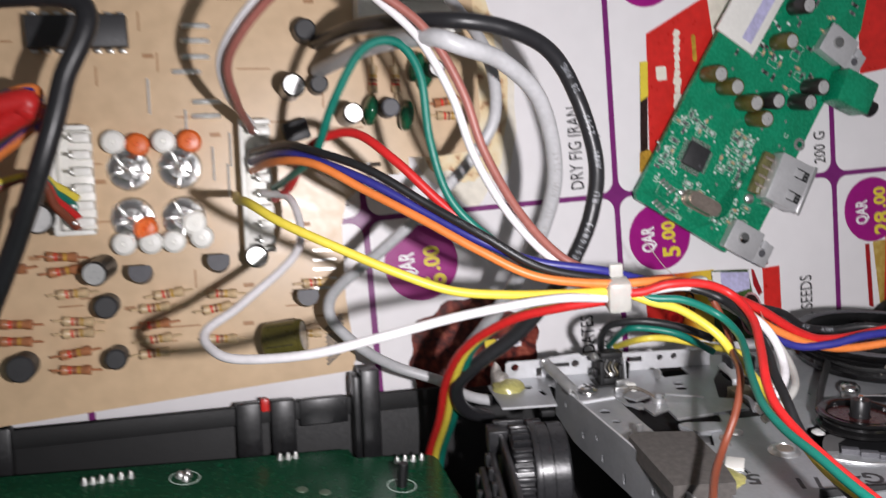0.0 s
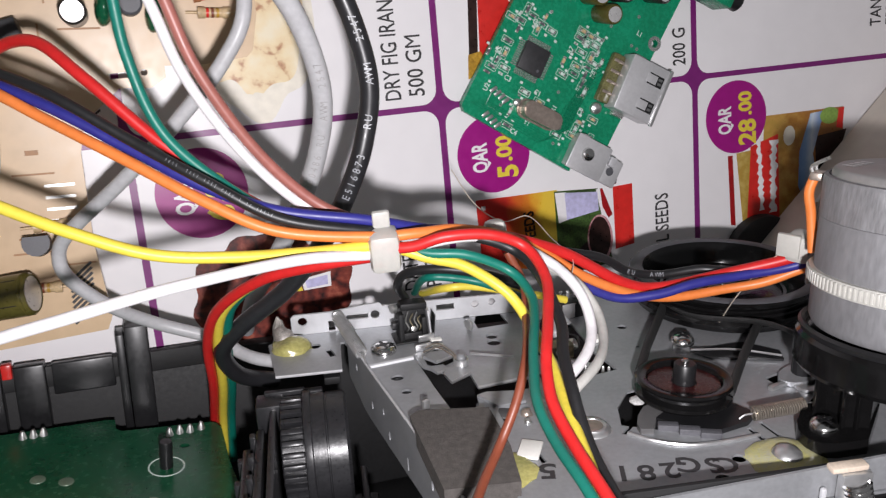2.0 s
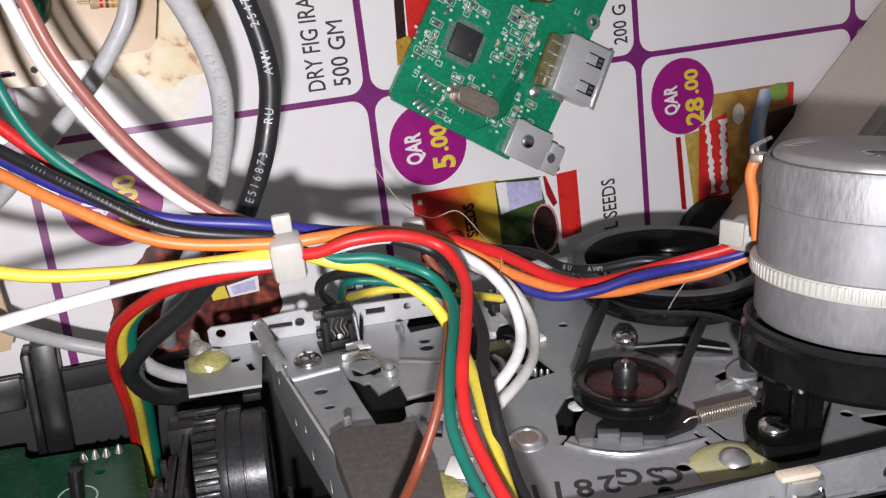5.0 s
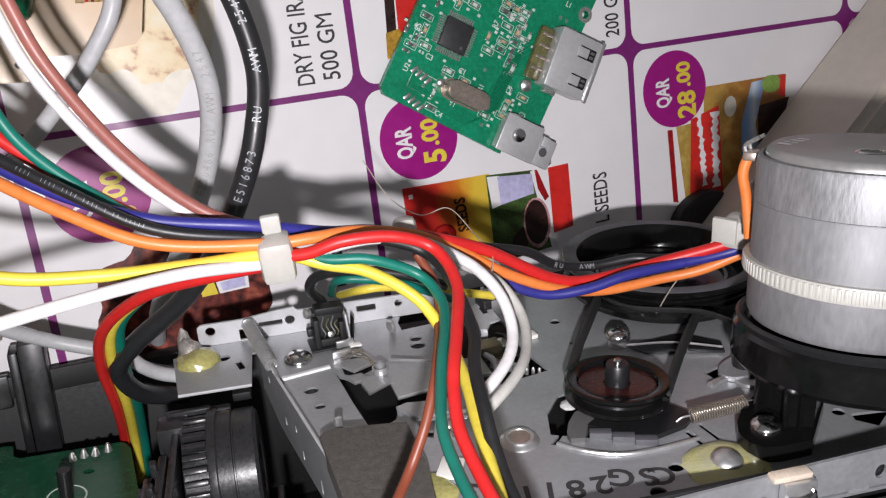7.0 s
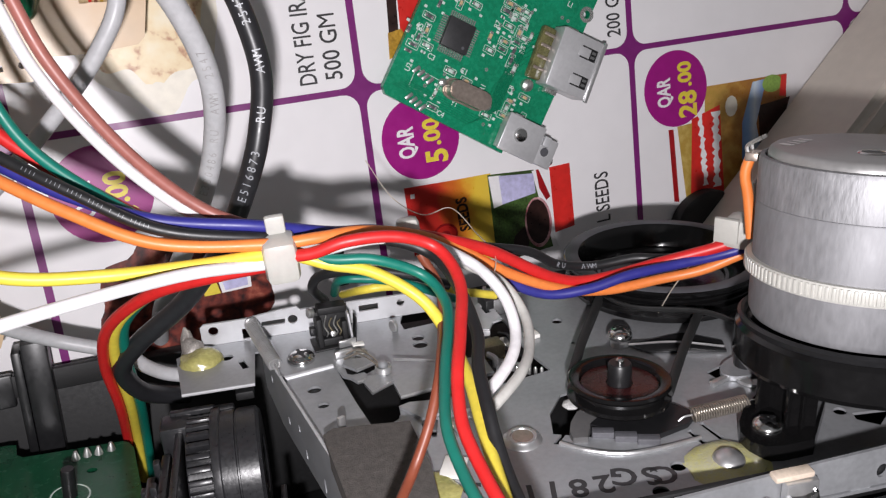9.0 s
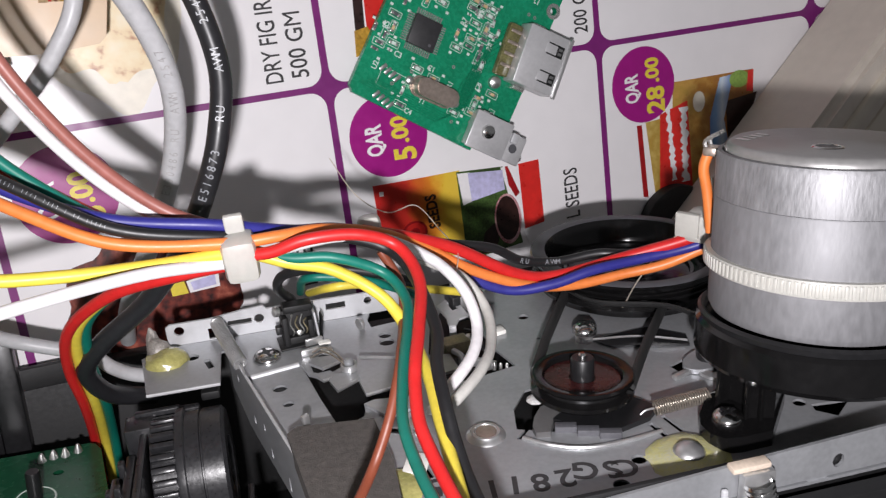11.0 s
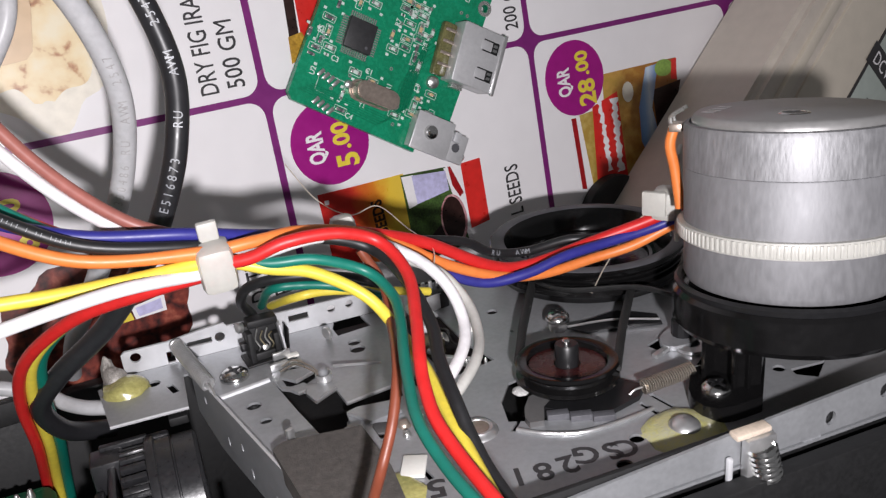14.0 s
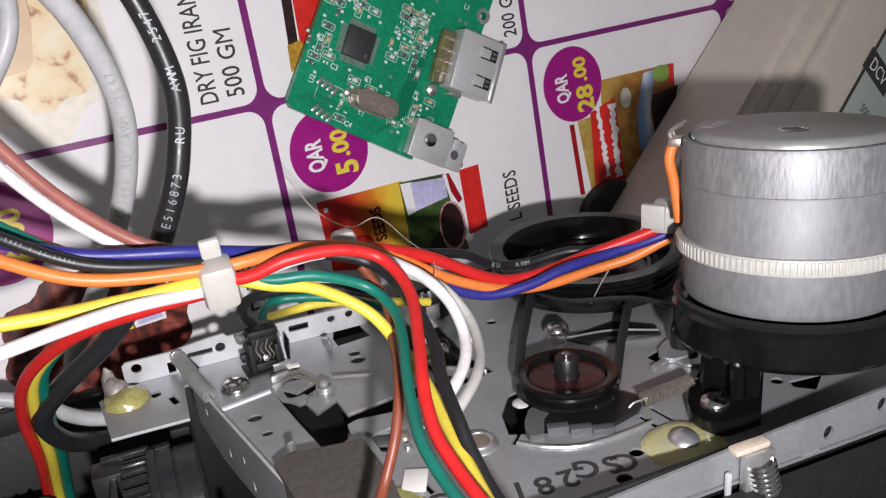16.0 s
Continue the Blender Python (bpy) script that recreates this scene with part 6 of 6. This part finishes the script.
cable("white_wire", [(-91, 4.5, 21), (-86, 3, 30), (-86, -6, 40), (-97, -14, 52), (-103.5, -17, 61), (-102.7, -19.3, 66.0), (-98.6, -20.4, 70), (-88.1, -19.6, 75.0), (-77.0, -17.4, 77.0), (-63.5, -15.2, 76.2), (-46.9, -14.2, 73.1), (-35.6, -15.2, 70.4), (-29, -14.2, 72), (-22.4, -13.9, 72), (-16, -15.5, 71), (-9.4, -19.4, 70), (-7.3, -21.7, 72.7), (-5.9, -24.7, 74.6), (-6.1, -28, 77.1), (-8.5, -30.1, 80.5), (-12.6, -32.1, 83.2), (-15.8, -33.8, 83.7)], 0.78, W_WHITE, "white insulated wire looping out of the tied bundle", group=G)
cable("off_white_wire", [(-14.7, -16.9, 68), (-9, -20.3, 69), (-3.8, -23.8, 68.8), (-2.2, -27.8, 72.1), (-4.5, -30.2, 77.8), (-8.6, -31.2, 83.2), (-14.2, -32.8, 86.9), (-17.1, -34.4, 87)], 0.72, W_OFFWHITE, "off-white insulated wire curving down to the mechanism", group=G)
cable("orange_wire", [(-93, 9.2, 22), (-90, 10.5, 42), (-83.9, 9.9, 52.0), (-75.0, 4.6, 57.2), (-66.4, -0.6, 62.0), (-57.7, -6.1, 66.2), (-48.6, -10.8, 69.2), (-36.5, -12.6, 71.0), (-29.4, -12.6, 72), (-24, -12.9, 71), (-16.5, -14.9, 69), (-9.3, -18.4, 67), (-1.3, -23.6, 66), (7, -27.5, 66), (15.3, -29.3, 66), (23.8, -28.6, 68), (29.4, -27.4, 71), (34.4, -24.9, 74.4), (38.0, -23.4, 77.5)], 0.78, W_ORANGE, "orange insulated wire from the board to the motor", group=G)
cable("blue_wire", [(-93, 11.0, 22), (-89, 12, 41), (-84.5, 11.0, 49.6), (-75.0, 6.5, 56.4), (-65.6, 0.6, 60.6), (-57.2, -4.5, 64.8), (-48.0, -8.4, 67.4), (-36.5, -10.5, 69.6), (-27.3, -13, 68), (-19.9, -14.4, 66), (-10.4, -17.9, 66), (-4.4, -22.9, 65), (4, -27.7, 66), (10.7, -27.8, 68), (17.2, -26.4, 69.5), (24.9, -25.9, 70.5), (31.4, -24.9, 73), (36.4, -23.0, 76.5)], 0.78, W_BLUE, "dark blue insulated wire from the board to the motor", group=G)
BLACK_WIRE_RUN = [(-93, 13, 22), (-88, 13.6, 42), (-84.2, 12.4, 50.4), (-75.0, 8.4, 58.4), (-65.4, 1.9, 62.8), (-57.0, -3.6, 67.0), (-48.0, -9.2, 69.2), (-36.5, -11.9, 70.0), (-26.7, -13.8, 68), (-20.9, -14.3, 72), (-16, -16.5, 74), (-15.3, -19, 80), (-15.7, -23.4, 86.2), (-18, -25.7, 91.3), (-19.3, -28.7, 96.1), (-19.8, -31.3, 99), (-20.2, -34.1, 102.8), (-20.8, -36.5, 109.1), (-22.1, -37.7, 116.7), (-23.1, -38.9, 124.6)]
cable("black_wire", BLACK_WIRE_RUN, 0.76, W_BLACK, "black insulated wire running through the tied bundle", group=G)
THIN_RUN = [(-12.7, -16.8, 64), (-4.2, -19.6, 64), (3.8, -21.9, 63), (9.1, -25, 62), (15.4, -26.4, 62), (21.8, -25.8, 64), (26.1, -25.9, 67), (35, -25, 71)]
cable("thin_black_wire", THIN_RUN, 0.72, W_BLACK, "thin black wire with printed marks beside the red wire", group=G)
cable("green_wire", [(-88.5, 5.5, 20), (-86, 8, 36), (-82.8, 11.9, 48.0), (-80.0, 20.4, 54.9), (-75.4, 28.6, 59.2), (-69.9, 29.7, 61.3), (-66.2, 24.2, 62.4), (-64.7, 12.8, 62.0), (-61.3, 2.6, 61.8), (-54.0, -5.0, 63.4), (-45, -11.0, 66.4), (-35.5, -13.4, 68.0), (-29.2, -15.4, 72), (-23.6, -16, 74), (-17.7, -18.8, 75), (-16.5, -21.4, 79), (-18.3, -23.2, 83.9), (-20.6, -24.7, 88.3), (-22.6, -26.1, 92.4), (-25.3, -28, 98.9), (-26.5, -29.8, 105.7), (-27.3, -30.9, 113.2), (-28.2, -32.1, 120.4), (-28.7, -33.2, 127.8)], (0.8, 0.6), W_GREEN, "green insulated wire running through the tied bundle", group=G)
cable("red_wire", [(-88.5, 3.2, 20), (-86, 6.2, 32), (-83.4, 13.0, 43.1), (-76.5, 15.2, 50.9), (-70.2, 10.0, 57.4), (-62.3, 1.8, 60.2), (-54, -5.2, 62.4), (-45, -10.8, 66.0), (-35.5, -13.8, 70.8), (-31.5, -14.2, 73), (-27.1, -12.9, 75), (-21, -13.1, 76), (-16.2, -15.2, 77), (-15.6, -18.5, 82), (-18.8, -21.8, 88.8), (-21.3, -24.1, 93.3), (-22.6, -26, 96), (-23.9, -28.1, 100.1), (-24.4, -30.5, 106.1), (-24.9, -32.2, 112.8), (-25.9, -33.3, 120.1), (-26.5, -34.5, 127.6)], (0.88, 0.66), W_RED, "red insulated wire running through the tied bundle", group=G)
cable("motor_red_wire", [(-17.6, -14.7, 68), (-10.8, -17, 67), (-3.6, -20.0, 66.0), (6.1, -25.7, 65.4), (13.0, -27.4, 65.6), (23.2, -25.9, 68.2), (30.0, -23.9, 72.4), (34.0, -22.4, 75.2), (37.5, -21.6, 78.0)], 0.88, W_RED, "red insulated wire tied to the motor", group=G)
cable("brown_wire", [(-16.7, -16.8, 72), (-14.7, -21.7, 73), (-16.8, -25.1, 78.1), (-19.6, -26.2, 84.2), (-21.4, -28.2, 87.2), (-23.7, -32.2, 89.2), (-26.5, -36.8, 90.3), (-30.7, -39.1, 94.7), (-34.9, -40.3, 100.8), (-38.3, -41.3, 106.3)], 0.62, W_BROWN, "brown insulated wire hanging over the mechanism", group=G)
cable("rose_brown_wire", [(-92.5, 17.5, 20), (-96, 22, 40), (-97, 29, 52), (-88, 38.5, 62), (-78, 38.5, 65), (-71.6, 35.7, 66.0), (-65.5, 30.1, 67.2), (-60.3, 20.8, 67.6), (-56.6, 10.6, 67.0), (-50.1, 0.0, 65.6), (-42.5, -8.0, 65.0), (-35, -12.0, 67.0)], 0.78, W_ROSE, "rose-brown wire twisted with a white one", group=G)
cable("pale_wire", [(-92.5, 19, 20), (-97.5, 23.5, 39), (-98.0, 30.5, 50), (-89, 39.7, 60.5), (-78.6, 39.4, 63.8), (-72.5, 35.2, 64.8), (-66.8, 29.2, 66.2), (-61.8, 20.0, 66.6), (-58.0, 9.6, 66.2), (-51.2, -1.0, 64.8), (-43.2, -9.0, 64.4), (-35, -12.8, 66.4)], 0.72, W_WHITE, "white wire twisted with a rose-brown one", group=G)
for mat, off, nm, word in ((W_RED, 0.0, "red_lead", "red"), (W_YELLOW, 1.7, "yellow_lead", "yellow"), (W_GREEN, 3.3, "green_lead", "green")):
    cable(nm, [(-33.5, -15.6, 69.6 - off * 0.4), (-42, -17.2, 64.5 - off * 0.5), (-49.6 + off * 0.3, -20.0, 57.6 - off * 0.5), (-55.4 + off * 0.7, -26.5, 47.2 - off * 0.4), (-56.9 + off, -35.1, 37.0), (-55.9 + off, -46.7, 25.4), (-55.6 + off, -58.3, 13.0), (-55.6 + off, -70.3, 7.0)], 0.85, mat, f"{word} insulated wire dropping behind the case rim", group=G)

# shielded cables with printed jackets
GREY_RUN = [(-78, 30, 18), (-72, 31, 45), (-66, 29.8, 66), (-61.0, 27.8, 70.0), (-51.9, 25.6, 65.1), (-43.2, 19.5, 58.8), (-37.2, 7.3, 50.1), (-37.1, -4.1, 43.0), (-40.5, -16, 35), (-44, -26, 26), (-46, -34, 15), (-46.5, -40, 7), (-46.5, -44, 2)]
cable("grey_cable", GREY_RUN, 1.55, W_GREY, "grey shielded cable with printed jacket looping over the flyer", "cable", n=14, seg=20)
cable("slim_grey_cable", [(-52, 46, 26), (-47.5, 32, 40), (-46.8, 19.5, 44.0), (-50.6, 11.4, 43), (-58.4, 2.2, 39), (-67.3, -6.7, 34), (-76.3, -15.0, 27.4), (-78.8, -19.3, 25.0), (-77.8, -23.7, 24.5), (-72.0, -29.8, 22.9), (-64, -35.3, 19.5), (-54.1, -39.2, 21), (-50.6, -41.4, 24), (-47.9, -42.2, 27), (-44.9, -42.6, 29)], 1.2, W_GREY, "slim grey cable bending back over the flyer", "cable", n=12, seg=16)
BLACK_RUN = [(-78, 36, 18), (-72, 36, 40), (-62, 34, 58), (-51, 32.5, 60.5), (-41.0, 28.8, 58.0), (-34.6, 20.5, 55.6), (-31.3, 8.6, 56), (-32.6, -0.8, 56.6), (-35.4, -9.0, 55.0), (-39, -17, 51), (-44.5, -25, 46), (-51.5, -31.5, 41), (-54.5, -37.0, 36.0), (-51.6, -43.4, 31), (-44.8, -46.9, 27)]
cable("black_cable", BLACK_RUN, 1.5, W_JACKET, "black shielded cable with printed jacket looping over the flyer", "cable", n=14, seg=20)
cable("black_power_cable", [(-160, 40, 30), (-123, 40.1, 40), (-125.5, 25.2, 42), (-130.2, 10.6, 42), (-137, -4.4, 36), (-150, -30, 25)], 1.95, W_JACKET, "thick black cable crossing the tan board", "cable", n=12, seg=18)
for k, (mat, word) in enumerate(((W_RED, "red"), (W_BLUE, "blue"), (W_ORANGE, "orange"))):
    cable(f"{word}_loop_wire", [(-170, 10 - k, 30), (-135.1, 24.5, 35), (-130.5, 21.8, 36), (-132, 18.4, 34), (-165, -2 - k * 1.5, 28)] if k else [(-170, 12, 34), (-135.8, 22.3, 37), (-132.7, 21.3, 37), (-135.3, 19.7, 36), (-165, 4, 30)], 0.95 if k else 2.2, mat, f"{word} wire looping at the edge of the tan board")
for k, (mat, word) in enumerate(((W_YELLOW, "yellow"), (W_GREEN, "green"), (W_RED, "red"), (W_BROWN, "brown"))):
    cable(f"{word}_header_wire", [(-160, 2 - k * 2.2, 30), (-136.1, 9.4, 26), tuple(Vector((-131.1, 7.5, 22)) - Vector((0, 1.4, 0)) * k), tuple(Vector((-127.9, 4.9, 18)) - Vector((0, 2.0, 0)) * k)], 0.9, mat, f"{word} wire plugged into the white header")
# small leads at the switch
cable("switch_green_lead", [(*(MECH @ (Vector((23.3, 1.1, 6)) * MM) / MM),), (-21.1, -25.8, 47), (-16.8, -25.6, 50), (-11.4, -27, 52), (-3.2, -31.4, 50)], 0.7, W_GREEN, "short green lead soldered to the leaf switch")
cable("switch_yellow_lead", [(*(MECH @ (Vector((24.7, 0.2, 6)) * MM) / MM),), (-17.1, -28.6, 45), (-12.2, -28.4, 47), (-3, -30.6, 48), (5.1, -32.9, 48)], 0.7, W_YELLOW, "short yellow lead soldered to the leaf switch")
cable("switch_black_lead", [(*(MECH @ (Vector((21.6, 0.9, 5)) * MM) / MM),), (-24.4, -27.8, 42), (-23.6, -24.7, 46), (-18.3, -23.9, 50), (-11.1, -25.5, 52), (-5.2, -28, 53)], 0.8, W_BLACK, "short black lead curving over the leaf switch")

BLACK_START, GREY_START = 108.6, 117.0

# cable tie round the bundle
X_ = Vector((0.97, 0.06, 0.2)).normalized()
Z_ = X_.cross(Vector((0.05, 0.93, 0.3))).normalized()
Y_ = Z_.cross(X_)
TM = Matrix.Translation(TIE + Vector((0.2, -0.6, 0.2))) @ Matrix((X_, Y_, Z_)).transposed().to_4x4()
tie2 = part("bundle_tie", bx((-2.1, -2.9, -2.2), (2.1, 2.9, 2.2), 0.9, TM), NYLON)
tagged(tie2, "translucent off-white cable tie round the wire bundle", "cable tie")
part("tie_end", bx((-1.2, 2.6, -1.8), (1.2, 5.2, -0.8), 0.3, TM), NYLON, tie2)


def print_along(pts, r, text, start, step, size, mat, parent, back=True):
    """Small characters along a cable's upper side."""
    line = smooth_path(pts, 14)
    run = [0.0]
    for a, b in zip(line, line[1:]):
        run.append(run[-1] + (b - a).length)
    for k, ch in enumerate(text):
        s = start - k * step if back else start + k * step
        i = max(1, min(len(run) - 2, next((j for j, v in enumerate(run) if v >= s), len(run) - 2)))
        c = line[i - 1].lerp(line[i], (s - run[i - 1]) / max(1e-6, run[i] - run[i - 1]))
        t = (line[i] - line[i - 1]).normalized() * (-1 if back else 1)
        n = Vector((-55, 15, 170)) - c
        n = (n - t * n.dot(t)).normalized()
        y = n.cross(t)
        m = Matrix.Translation((c + n * (r + 0.015) - y * size * 0.5) * MM) @ Matrix((t, y, n)).transposed().to_4x4()
        if ch != " ":
            letters("jacket_print", ch, size, mat, parent, m, thick=0.01, squeeze=0.9)


print_along(BLACK_RUN, 1.5, "E516873   RU    AWM   2547    28 AWG", BLACK_START, 1.08, 1.15, INK_SILVER, bpy.data.objects["black_cable"])
print_along(BLACK_WIRE_RUN, 0.76, "IIIII II I IIII IIII IIII  IIII", 76.0, 0.5, 0.45, INK_SILVER, bpy.data.objects["black_wire"])
print_along(THIN_RUN, 0.72, "RU   AWM", 23.0, 0.95, 0.8, INK_SILVER, bpy.data.objects["thin_black_wire"], False)
print_along(GREY_RUN, 1.55, "E330486 RU  AWM  2547", GREY_START, 1.25, 1.2, INK_GREY, bpy.data.objects["grey_cable"])
clip = part("bundle_clip", bx((-2.0, -1.6, -1.6), (2.0, 1.6, 1.6), 0.9, to_axis((-15.9, -14.8, 66), (0.9, 0.1, 0.3))), NYLON)
tagged(clip, "small translucent cable clip behind the red wire", "cable clip")
# loose fine threads
fine = material("bare_fine_wire", (0.75, 0.66, 0.56), 0.3, 0.5, vary=0.1, scale=300)
cable("fine_thread", [(-12.9, -8.7, 40), (-10.7, -14.3, 45), (-6.4, -17.5, 47), (-1.5, -17.1, 47), (-1, -19.7, 55), (-3.2, -20.5, 66), (-5.4, -22.5, 70)], 0.09, fine, "fine loose copper thread over the wires", "thread", seg=6)
cable("fine_thread", [(30.3, -22.4, 73), (29.4, -25.3, 70), (27.7, -31.1, 66), (27.6, -36.5, 62)], 0.1, fine, "fine loose thread hanging from the motor tie", "thread", seg=6)
